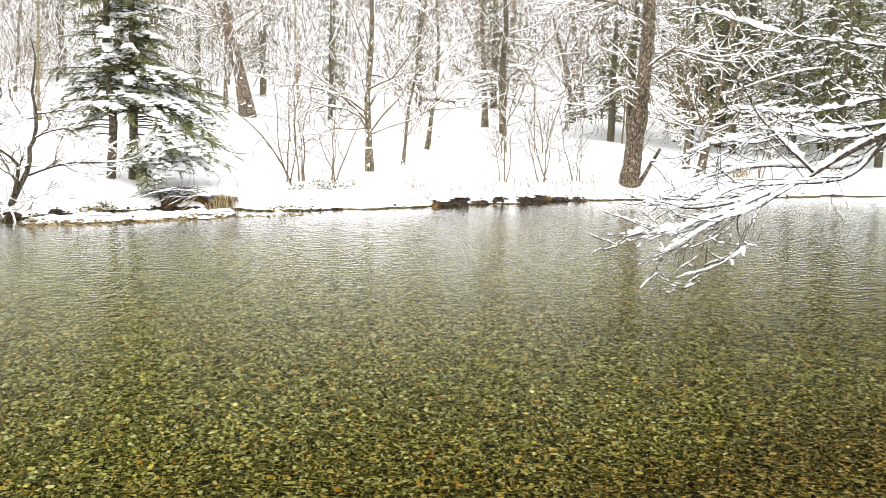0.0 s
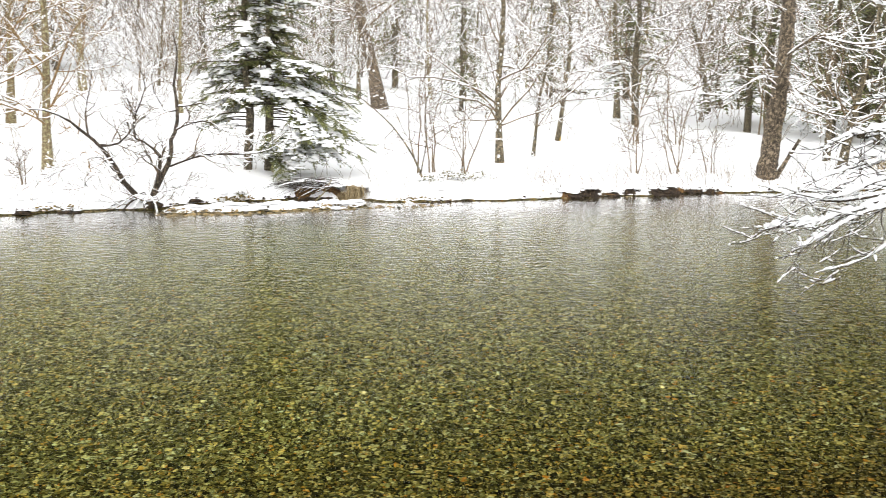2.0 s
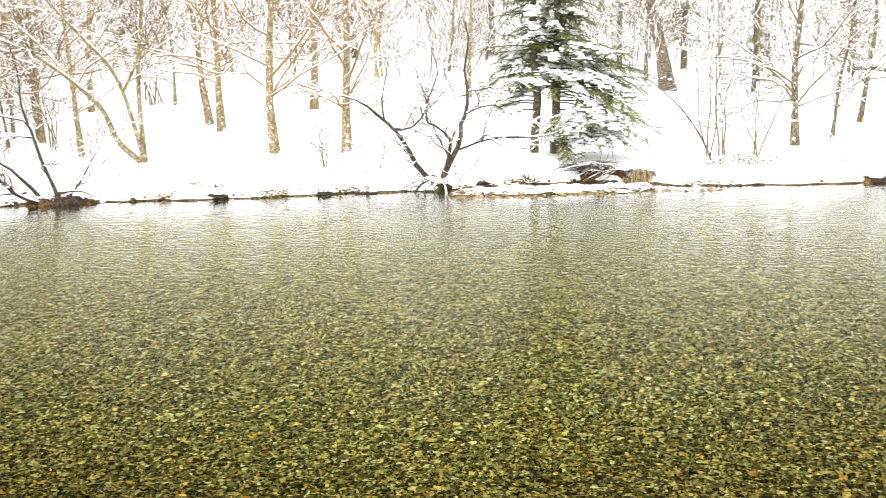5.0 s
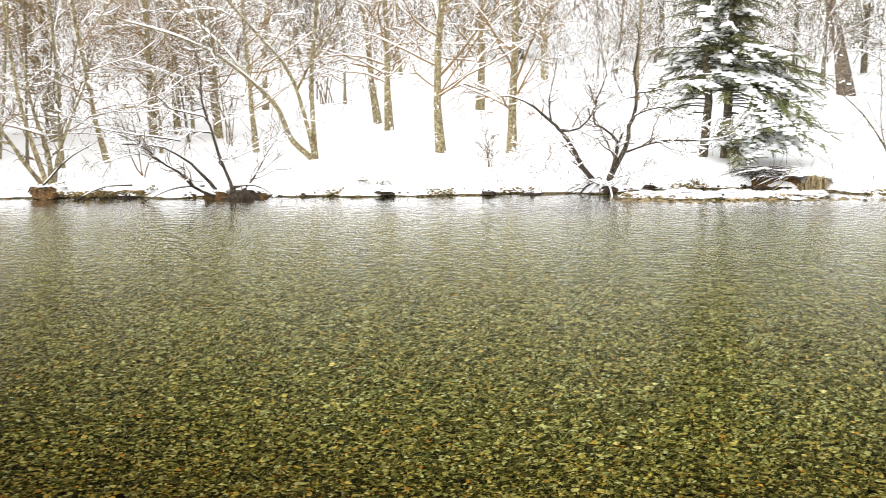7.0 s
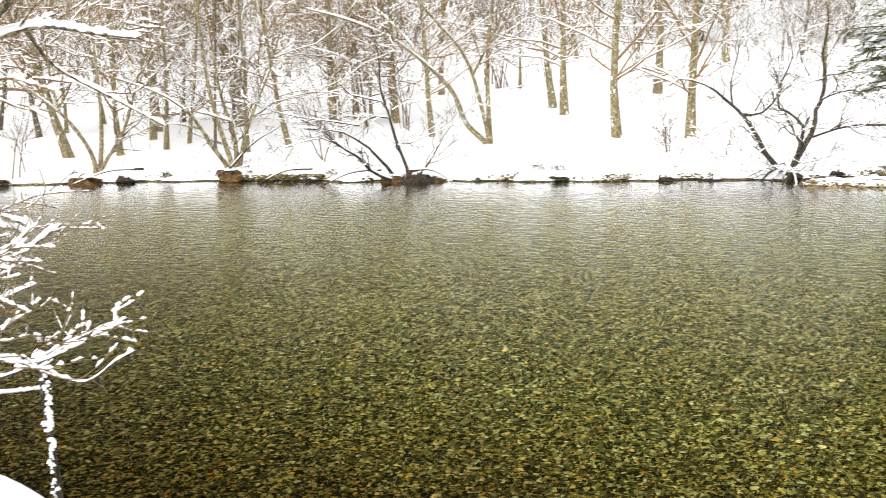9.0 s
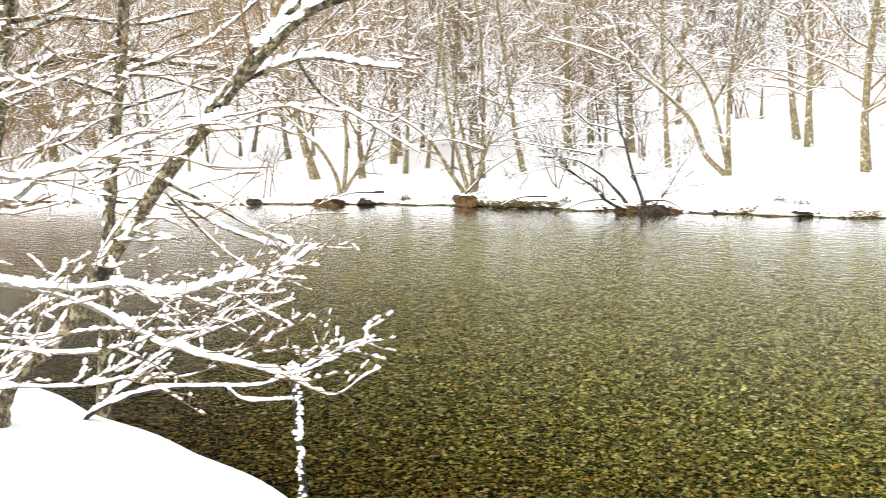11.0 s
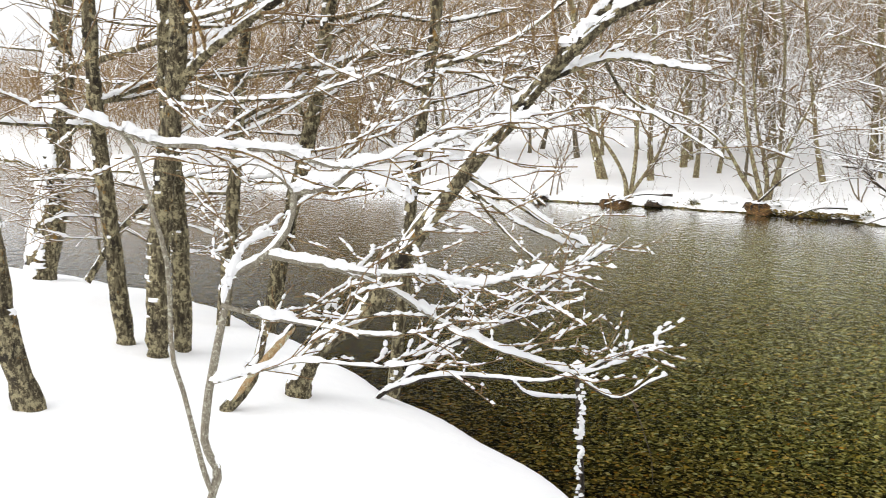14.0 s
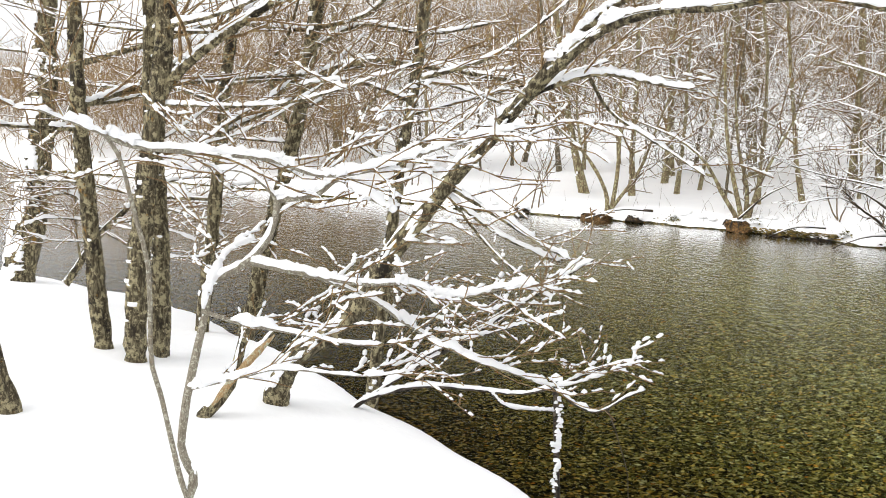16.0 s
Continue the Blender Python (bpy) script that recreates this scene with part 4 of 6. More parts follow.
# ---- trees and bushes with limbs of their own ----
def limbed(name, label, category, trunks, limbs, wood, thick, seed, twigs=(5.0, 0.45), fine=(3, 0.4), sides=10, group="", min_r=0.003, rich=True, patches=0.0, rough=0.05, twig_mat=None, snow_min=0.012, rise=0.05, twig_snow=0.014, patch_way=(5.0, 0.5), patch_size=(0.06, 0.012), snowy=0.9, strip=False, wide=0.4, hang=False, angle=45, fat=1.0, back_snow=None, clear=0.04):
    """A tree or bush from curved trunks and limbs (control points, radius at the foot, radius at the tip), with twigs sprouting from the limbs."""
    rng = np.random.default_rng(seed)
    base = Vector(trunks[0][0][0])
    thing = new(name)
    thing.location = base
    tagged(thing, label, category, group)
    snow, fine_geo = Geo(), Geo()
    off = np.array(base)

    def sized(ctrl, r0, r1, step):
        c = np.asarray(ctrl, float) - off
        span = np.linalg.norm(np.diff(c, axis=0), axis=1).sum()
        p = spline(c, max(6, int(span / step)))
        return p, r0 + (r1 - r0) * np.linspace(0, 1, len(p)) ** 0.8, span

    def free(q):
        at = q + off
        over = at[:, 2] - np.maximum(ground_z(at[:, 0], at[:, 1]), 0.0)
        return (over > clear).all() and (hang or not rich or q[-1, 2] > q[0, 2] - 0.13)

    for ctrl, r0, r1 in trunks:
        p, r, span = sized(ctrl, r0, r1, 0.07 if rich else 0.2)
        r = r * (1 + rough * rng.normal(size=len(r)))
        g = Geo()
        k = rng.normal(size=(len(p) + 2, sides)) * (0.09 if sides > 12 else 0.0)
        k = 1 + (k[:-2] + 1.5 * k[1:-1] + k[2:] + np.roll(k, 1, axis=1)[1:-1]) / 2.4
        if sides > 12:
            r = r * (1 + 0.3 * np.exp(-np.linspace(0, span, len(r)) / 0.12))
        tube(g, p, r, sides, k)
        stem = part("trunk", g, wood, thing)
        cap = Geo()
        if rich:
            pillows(cap, p, r, back_snow or thick * 0.55, rng, 0.12, 1.0, 0.45 if back_snow else wide, 0.4)
        else:
            snow_strip(cap, p, r, thick, rng)
        if cap.n:
            tagged(part("snow_cap", cap, SNOW, stem, "white snow lying along the trunk"), kind="stuff")
        if patches:
            bark_snow(snow, p, r, rng, int(span * patches), patch_way, patch_size[0], patch_size[1])
    for ctrl, r0, r1 in limbs:
        p, r, span = sized(ctrl, r0 * fat, r1 * fat, 0.03 if rich else 0.15)
        g = Geo()
        tube(g, p, r, max(6, sides - 3))
        arm = part("limb", g, wood, thing)
        cap = Geo()
        deep = thick * (0.55 + min(1.0, r0 / 0.02) * 0.45)
        if rich:
            pillows(cap, p, r, deep, rng, 0.09, 0.97, wide)
        else:
            snow_strip(cap, p, r, deep, rng)
        if cap.n:
            tagged(part("snow_cap", cap, SNOW, arm, "white snow lying along the limb"), kind="stuff")
        l1 = [b for b in sprout(rng, p, r, int(span * twigs[0]), 0.08, twigs[1], angle, rise, 0.18, 0.42 if rich else 0.55, 7, 1.0, 0.4 if rich else 0.8) if free(b[0])]
        l2 = [b for q, s in l1 for b in sprout(rng, q, s, fine[0], 0.2, twigs[1] * fine[1], 45, rise, 0.2, 0.7, 3, 1.0, 0.5 if rich else 0.9) if free(b[0])]
        for q, s in l1 + l2:
            s = np.maximum(s, min_r)
            tube(fine_geo, q, s, 4 if rich else 3)
            if strip:
                snow_strip(snow, q, s, twig_snow, rng, False, rng.uniform(0.6, 1.0))
            elif rich:
                if rng.random() < snowy:
                    beads(snow, q, s, twig_snow * rng.uniform(0.6, 1.15), rng, rng.uniform(0.45, 0.9))
            elif rng.random() < 0.9:
                snow_strip(snow, q, s, max(snow_min, s[0] * 1.3), rng, rich, rng.uniform(0.6, 1.0))
    tagged(part("crown", fine_geo, twig_mat or (BARK_WARM if rich else BARK_TWIG), thing), kind="stuff")
    tagged(part("snow_cover", snow, SNOW, thing, "white snow caught on trunk and twigs"), kind="stuff")
    return thing


# the bush close by on the near bank
limbed("snowy_bush", "bare grey-stemmed bush bent under thick fresh snow", "bush",
       [([(-4.10, 0.60, 0.60), (-4.095, 0.627, 0.715), (-4.10, 0.655, 0.81), (-4.12, 0.635, 0.86), (-4.13, 0.613, 0.93), (-4.135, 0.622, 1.02), (-4.14, 0.642, 1.15), (-4.16, 0.71, 1.44), (-4.19, 0.74, 1.54), (-4.20, 0.88, 1.61), (-4.21, 0.97, 1.72), (-4.24, 1.0, 1.84)], 0.018, 0.014),
        ([(-4.097, 0.632, 0.73), (-4.085, 0.60, 0.83), (-4.06, 0.565, 0.98), (-4.02, 0.52, 1.17), (-3.98, 0.48, 1.32), (-3.95, 0.47, 1.63), (-3.92, 0.42, 1.83), (-3.89, 0.37, 2.02), (-3.87, 0.32, 2.10)], 0.011, 0.007)],
       [([(-4.24, 1.0, 1.84), (-4.16, 1.13, 1.87), (-4.11, 1.20, 1.93), (-4.0, 1.25, 1.89), (-3.92, 1.36, 1.83)], 0.014, 0.005),
        ([(-3.87, 0.32, 2.10), (-3.89, 0.44, 2.06), (-3.88, 0.70, 2.04), (-3.88, 0.88, 2.02), (-3.87, 1.04, 1.97), (-3.85, 1.20, 1.98), (-3.82, 1.39, 2.04), (-3.79, 1.57, 2.10), (-3.72, 1.79, 2.16)], 0.010, 0.005),
        ([(-4.20, 0.88, 1.61), (-4.12, 1.12, 1.56), (-4.07, 1.31, 1.53), (-4.04, 1.46, 1.53), (-3.98, 1.63, 1.48), (-3.93, 1.78, 1.51), (-3.86, 1.94, 1.54)], 0.013, 0.004),
        ([(-4.15, 0.69, 1.44), (-4.11, 0.84, 1.39), (-4.08, 1.03, 1.35), (-4.05, 1.20, 1.31), (-4.03, 1.35, 1.29)], 0.009, 0.003),
        ([(-4.11, 1.12, 1.56), (-4.15, 1.36, 1.45), (-4.20, 1.55, 1.32), (-4.21, 1.82, 1.17), (-4.22, 2.05, 1.08), (-4.24, 2.27, 1.0), (-4.23, 2.51, 1.04)], 0.008, 0.003),
        ([(-4.13, 0.65, 1.15), (-4.10, 0.84, 1.19), (-4.09, 0.99, 1.21), (-4.02, 1.28, 1.18), (-3.99, 1.45, 1.19)], 0.006, 0.003),
        ([(-4.16, 0.72, 1.50), (-4.27, 0.81, 1.63), (-4.36, 0.94, 1.67)], 0.008, 0.003),
        ([(-4.24, 1.0, 1.83), (-4.22, 0.95, 1.89), (-4.21, 0.86, 1.95), (-4.21, 0.73, 1.96)], 0.008, 0.003),
        ([(-3.87, 0.32, 2.10), (-3.83, 0.22, 2.14), (-3.79, 0.11, 2.18)], 0.006, 0.003)],
       BARK_BUSH, 0.034, 21, clear=0.5, wide=0.35, fat=1.1, twigs=(13.0, 0.62), fine=(4, 0.45), min_r=0.0022, twig_snow=0.019, snowy=0.9, rise=0.02, angle=30)

# sticks and low branches at the edge of the near bank
stick = limbed("snowy_stick", "upright broken stick crusted with snow in the shallows", "stick",
       [([(-5.01, 2.76, -0.3), (-5.01, 2.76, 0.07), (-5.02, 2.74, 0.40), (-5.03, 2.72, 0.79)], 0.016, 0.014)],
       [([(-5.02, 2.73, 0.74), (-4.92, 2.78, 0.68), (-4.80, 2.85, 0.67), (-4.69, 2.94, 0.77), (-4.62, 3.0, 0.82)], 0.009, 0.004),
        ([(-5.02, 2.33, 0.76), (-5.01, 2.44, 0.67), (-5.02, 2.72, 0.62)], 0.006, 0.004),
        ([(-4.80, 2.90, 0.68), (-4.75, 2.92, 0.59), (-4.71, 2.93, 0.51), (-4.69, 2.97, 0.37), (-4.68, 2.98, 0.23)], 0.004, 0.002)],
       BARK_DARK, 0.022, 22, twigs=(1.0, 0.12), fine=(1, 0.4))
g, rng = Geo(), np.random.default_rng(221)
crust_z = np.concatenate([np.arange(0.03, 0.80, 0.016), rng.uniform(0.3, 0.8, 30)])
crust_z = crust_z[(np.sin(crust_z * 31) + np.sin(crust_z * 57 + 1) > -1.1)]
n = len(crust_z)
lumps(g, np.stack([rng.normal(0.012, 0.008, n), rng.normal(-0.03, 0.008, n), crust_z + 0.3], 1), rng.uniform(0.009, 0.020, n), rng, 1.0)
lumps(g, [(-0.02, -0.04, 1.09)], [0.04], rng, 0.8)
tagged(part("snow_crust", g, SNOW, stick, "white snow crusted on the stick"), kind="stuff")
limbed("low_branch", "low snowy branches reaching over the shallows", "branch",
       [([(-5.80, 1.85, 0.42), (-5.74, 1.90, 0.54), (-5.54, 2.15, 0.66), (-5.31, 2.42, 0.68), (-5.12, 2.56, 0.70), (-4.94, 2.68, 0.78), (-4.75, 2.80, 0.91), (-4.55, 2.93, 1.01)], 0.014, 0.004)],
       [([(-5.78, 1.88, 0.50), (-5.57, 2.13, 0.75), (-5.39, 2.34, 0.93), (-5.22, 2.49, 1.10), (-5.06, 2.63, 1.26), (-4.86, 2.81, 1.45)], 0.012, 0.004),
        ([(-5.80, 1.90, 0.50), (-5.50, 2.2, 0.85), (-5.1, 2.40, 1.05), (-4.8, 2.62, 1.2)], 0.009, 0.003)],
       BARK_DARK, 0.024, 23, twigs=(8.0, 0.45), fine=(3, 0.45), rise=0.05, angle=30, min_r=0.0024)

# the tree that leans out over the river
limbed("leaning_tree", "lichen-covered tree leaning far out over the river, snow along its back", "tree",
       [([(-5.69, 1.38, 0.40), (-5.69, 1.40, 0.57), (-5.68, 1.43, 0.72), (-5.60, 1.54, 0.91), (-5.49, 1.71, 1.06), (-5.31, 1.91, 1.46), (-5.14, 2.07, 1.77), (-4.97, 2.20, 2.0), (-4.81, 2.28, 2.18), (-4.66, 2.36, 2.34),
          (-4.48, 2.48, 2.52), (-4.28, 2.61, 2.63), (-4.02, 2.80, 2.66), (-3.72, 3.02, 2.70), (-3.39, 3.23, 2.64)], 0.078, 0.012)],
       [([(-4.70, 2.29, 2.25), (-4.61, 2.38, 2.42), (-4.48, 2.53, 2.62), (-4.34, 2.70, 2.77), (-4.1, 2.9, 3.0)], 0.026, 0.010),
        ([(-4.82, 2.28, 2.20), (-4.73, 2.40, 2.29), (-4.58, 2.61, 2.37), (-4.43, 2.79, 2.34), (-4.29, 2.95, 2.31)], 0.017, 0.005),
        ([(-4.58, 2.56, 2.35), (-4.53, 2.65, 2.20), (-4.46, 2.83, 2.08), (-4.33, 3.06, 1.92)], 0.009, 0.003),
        ([(-5.11, 2.12, 1.79), (-5.04, 2.35, 1.65), (-4.98, 2.54, 1.53), (-4.92, 2.71, 1.44)], 0.012, 0.003),
        ([(-5.15, 2.05, 1.78), (-5.12, 2.12, 1.74), (-5.07, 2.33, 1.58), (-5.02, 2.53, 1.48), (-4.99, 2.69, 1.42)], 0.012, 0.003), ([(-5.12, 2.12, 1.74), (-5.05, 2.26, 1.55), (-4.98, 2.39, 1.41), (-4.93, 2.49, 1.33)], 0.009, 0.003)],
       BARK_GREY, 0.026, 24, wide=0.15, back_snow=0.028, twigs=(8.0, 0.55), fine=(3, 0.45), angle=36, sides=14, patches=16, patch_way=(5.1, 0.4), patch_size=(0.035, 0.012), clear=0.2, min_r=0.0024)

# the low tangle of branches at the bank's far end
limbed("low_branch", "tangle of thin snow-covered branches low over the bank's edge", "branch",
       [([(-8.67, 0.59, 0.73), (-8.67, 0.65, 0.81), (-8.55, 0.83, 1.11), (-8.42, 1.01, 1.32)], 0.034, 0.020)],
       [([(-8.56, 0.69, 0.94), (-8.56, 0.67, 1.08), (-8.56, 0.66, 1.21), (-8.56, 0.66, 1.40), (-8.56, 0.66, 1.58)], 0.01, 0.004),
        ([(-8.55, 0.81, 1.08), (-8.56, 0.67, 1.49), (-8.68, 0.52, 1.50), (-8.79, 0.31, 1.50)], 0.012, 0.004),
        ([(-8.55, 0.83, 1.12), (-8.51, 0.67, 1.39), (-8.48, 0.49, 1.42), (-8.49, 0.29, 1.38)], 0.012, 0.004),
        ([(-8.55, 0.83, 1.16), (-8.46, 0.70, 1.23), (-8.38, 0.44, 1.26), (-8.39, 0.27, 1.20)], 0.01, 0.004),
        ([(-8.55, 0.77, 1.04), (-8.36, 0.67, 1.09), (-8.28, 0.45, 1.12), (-8.29, 0.30, 1.17)], 0.009, 0.004),
        ([(-8.43, 1.00, 1.31), (-8.42, 1.05, 1.34), (-8.27, 1.34, 1.31), (-8.13, 1.56, 1.21), (-8.11, 1.65, 1.13)], 0.014, 0.004),
        ([(-8.43, 0.94, 1.22), (-8.50, 1.20, 1.23), (-8.55, 1.50, 1.32), (-8.49, 1.75, 1.46), (-8.43, 2.00, 1.50)], 0.013, 0.004),
        ([(-8.44, 0.86, 1.14), (-8.31, 1.08, 1.02), (-8.18, 1.29, 0.99), (-8.04, 1.50, 1.00)], 0.01, 0.004),
        ([(-8.42, 1.01, 1.32), (-8.60, 1.21, 1.45), (-8.66, 1.44, 1.51), (-8.71, 1.71, 1.52)], 0.012, 0.004),
        ([(-8.34, 0.89, 1.21), (-8.12, 1.02, 1.20), (-7.98, 1.23, 1.21), (-7.95, 1.43, 1.13)], 0.009, 0.004)],
       BARK_GREY, 0.022, 33, twigs=(11.0, 0.6), fine=(4, 0.5), sides=10, wide=0.2, twig_snow=0.013, min_r=0.0028, rise=0.02, snowy=1.2)

# trunks on the near bank
NEAR_TRUNKS = [
    ("grey tree trunk standing close by in the snow", [(-5.60, 0.08, 0.5), (-5.60, 0.06, 0.67), (-5.62, -0.04, 1.08), (-5.64, -0.08, 1.49), (-5.66, -0.11, 1.88), (-5.68, -0.14, 2.35), (-5.7, -0.15, 3.2)], 0.074, 0.052, []),
    ("slender lichen-spotted tree on the snowy bank", [(-6.95, 0.68, 0.45), (-6.95, 0.61, 1.22), (-6.96, 0.55, 1.89), (-6.96, 0.52, 2.67), (-6.97, 0.49, 4.2)], 0.056, 0.038,
     [([(-6.96, 0.57, 2.11), (-7.22, 0.93, 2.21), (-7.41, 1.51, 2.28), (-7.57, 2.09, 2.33)], 0.022, 0.010)]),
    ("lichen-covered tree with a long snowy limb", [(-6.63, 0.80, 0.45), (-6.63, 0.82, 1.16), (-6.62, 0.89, 1.82), (-6.60, 0.97, 2.53), (-6.58, 1.05, 4.2)], 0.068, 0.052,
     [([(-6.61, 0.95, 2.18), (-6.51, 1.08, 2.36), (-6.39, 1.28, 2.54), (-6.25, 1.53, 2.73), (-6.0, 1.9, 3.0)], 0.035, 0.018)]),
    ("dark mossy tree trunk beside its neighbour", [(-6.80, 0.98, 0.45), (-6.79, 0.98, 1.23), (-6.77, 0.96, 1.64), (-6.74, 0.92, 2.1), (-6.7, 0.9, 3.5)], 0.055, 0.042, []),
    ("stout tree with snow plastered up its trunk", [(-9.78, 0.28, 0.35), (-9.78, 0.32, 0.6), (-9.78, 0.45, 1.35), (-9.77, 0.53, 2.18), (-9.77, 0.54, 2.86), (-9.77, 0.60, 4.5)], 0.155, 0.10,
     [([(-9.75, 0.58, 2.30), (-9.29, 0.90, 2.40), (-8.89, 1.23, 2.52), (-8.44, 1.73, 2.69), (-7.98, 2.12, 2.65), (-7.5, 2.47, 2.74), (-7.1, 2.55, 2.91)], 0.034, 0.012)]),
    ("grey tree at the edge of the bank", [(-7.84, 1.41, 0.3), (-7.82, 1.50, 1.18), (-7.81, 1.56, 1.85), (-7.80, 1.61, 2.44), (-7.74, 1.8, 3.6)], 0.05, 0.036,
     [([(-7.81, 1.58, 2.1), (-8.2, 1.3, 2.2), (-8.6, 0.8, 2.2), (-8.9, 0.2, 2.3)], 0.018, 0.006), ([(-7.82, 1.48, 1.45), (-8.0, 1.05, 1.46), (-8.3, 0.6, 1.53), (-8.6, 0.2, 1.5)], 0.014, 0.005), ([(-7.82, 1.55, 1.95), (-7.78, 1.91, 2.16), (-7.76, 2.14, 2.36)], 0.024, 0.016)]),
    ("grey tree leaning towards the river", [(-7.97, 1.75, 0.25), (-7.90, 1.95, 1.24), (-7.83, 2.09, 1.90), (-7.78, 2.19, 2.54), (-7.68, 2.3, 3.8)], 0.06, 0.046,
     [([(-7.80, 2.14, 2.28), (-7.36, 2.42, 2.43), (-6.92, 2.74, 2.41), (-6.49, 2.95, 2.36), (-6.07, 3.12, 2.31)], 0.030, 0.014), ([(-7.83, 2.09, 1.88), (-7.98, 1.95, 2.3), (-7.99, 2.09, 2.63), (-7.97, 2.16, 2.9)], 0.016, 0.008), ([(-7.79, 2.17, 2.5), (-7.65, 2.52, 2.69), (-7.29, 2.89, 2.64), (-6.92, 3.22, 2.72)], 0.018, 0.007), ([(-7.84, 2.06, 1.8), (-8.17, 2.19, 1.82), (-8.5, 1.8, 1.84), (-8.8, 1.37, 1.9)], 0.014, 0.005)]),
    ("thin straight tree at the water's edge", [(-6.10, 2.08, 0.3), (-6.07, 2.17, 1.41), (-6.04, 2.23, 1.97), (-6.02, 2.30, 2.51), (-5.95, 2.4, 3.8)], 0.036, 0.028,
     [([(-6.03, 2.25, 2.2), (-6.13, 1.95, 2.3), (-6.23, 1.65, 2.27)], 0.014, 0.005), ([(-6.03, 2.26, 2.3), (-5.96, 2.44, 2.3), (-5.85, 2.75, 2.2)], 0.013, 0.005), ([(-6.05, 2.21, 1.8), (-6.0, 1.9, 2.0), (-5.9, 2.05, 2.27), (-5.86, 2.16, 2.38)], 0.008, 0.004)]),
]
for k, (label, trunk, r0, r1, limbs) in enumerate(NEAR_TRUNKS):
    side = np.array(trunk[2])
    extra = []
    rng = np.random.default_rng(500 + k)
    for j in range(3):
        u = rng.uniform(0.5, 0.9)
        p = spline(trunk, 20)[int(u * 19)]
        a = rng.uniform(0, 6.28)
        d = np.array([math.cos(a), math.sin(a), rng.uniform(0.05, 0.5)])
        size = rng.uniform(0.7, 1.8)
        extra.append(([tuple(p), tuple(p + d * size * 0.5 + np.array([0, 0, -0.03])), tuple(p + d * size + np.array([0, 0, rng.uniform(-0.05, 0.2)]))], rng.uniform(0.008, 0.018), 0.004))
    limbed("near_tree", label, "tree", [(trunk, r0, r1)], limbs + extra, BARK_GREY, 0.022, 520 + k, twigs=(8.5, 0.8), fine=(3, 0.5), sides=16, group="trees of the near bank", patches=(4, 6, 6, 6, 70, 5, 5, 5)[k], patch_size=(0.045, 0.014) if k == 4 else (0.013, 0.007), patch_way=(1.4, 0.3) if k == 0 else (5.0, 0.5), rough=0.05, wide=0.15, snowy=0.7, twig_snow=0.009, rise=0.03, min_r=0.0024)

# the broken trunk, its wood split open
WOOD_SPLIT = make_bark("split_wood", (0.40, 0.25, 0.11), (0.66, 0.50, 0.28), (0.55, 0.35, 0.14), (0.30, 0.17, 0.07), 0.1)
broken = limbed("broken_trunk", "snapped leaning grey trunk with bright split wood", "trunk",
                [([(-5.36, 0.92, 0.5), (-5.39, 0.94, 0.63), (-5.41, 1.07, 0.76), (-5.45, 1.13, 0.88), (-5.49, 1.17, 1.0), (-5.53, 1.21, 1.12)], 0.036, 0.020)],
                [([(-5.42, 1.08, 0.78), (-5.46, 1.22, 0.92), (-5.50, 1.36, 1.07)], 0.020, 0.008)], BARK_GREY, 0.024, 26, twigs=(0.0, 0.3), rough=0.09)
g = Geo()
p = spline([(0.05, 0.06, 0.22), (0.02, 0.17, 0.34), (-0.01, 0.28, 0.44), (-0.04, 0.39, 0.53)], 12)
tube(g, p, np.array([0.006, 0.014, 0.018, 0.016, 0.020, 0.017, 0.021, 0.018, 0.020, 0.014, 0.010, 0.003]), 7)
part("split_wood", g, WOOD_SPLIT, broken, "bright torn wood", smooth=False)

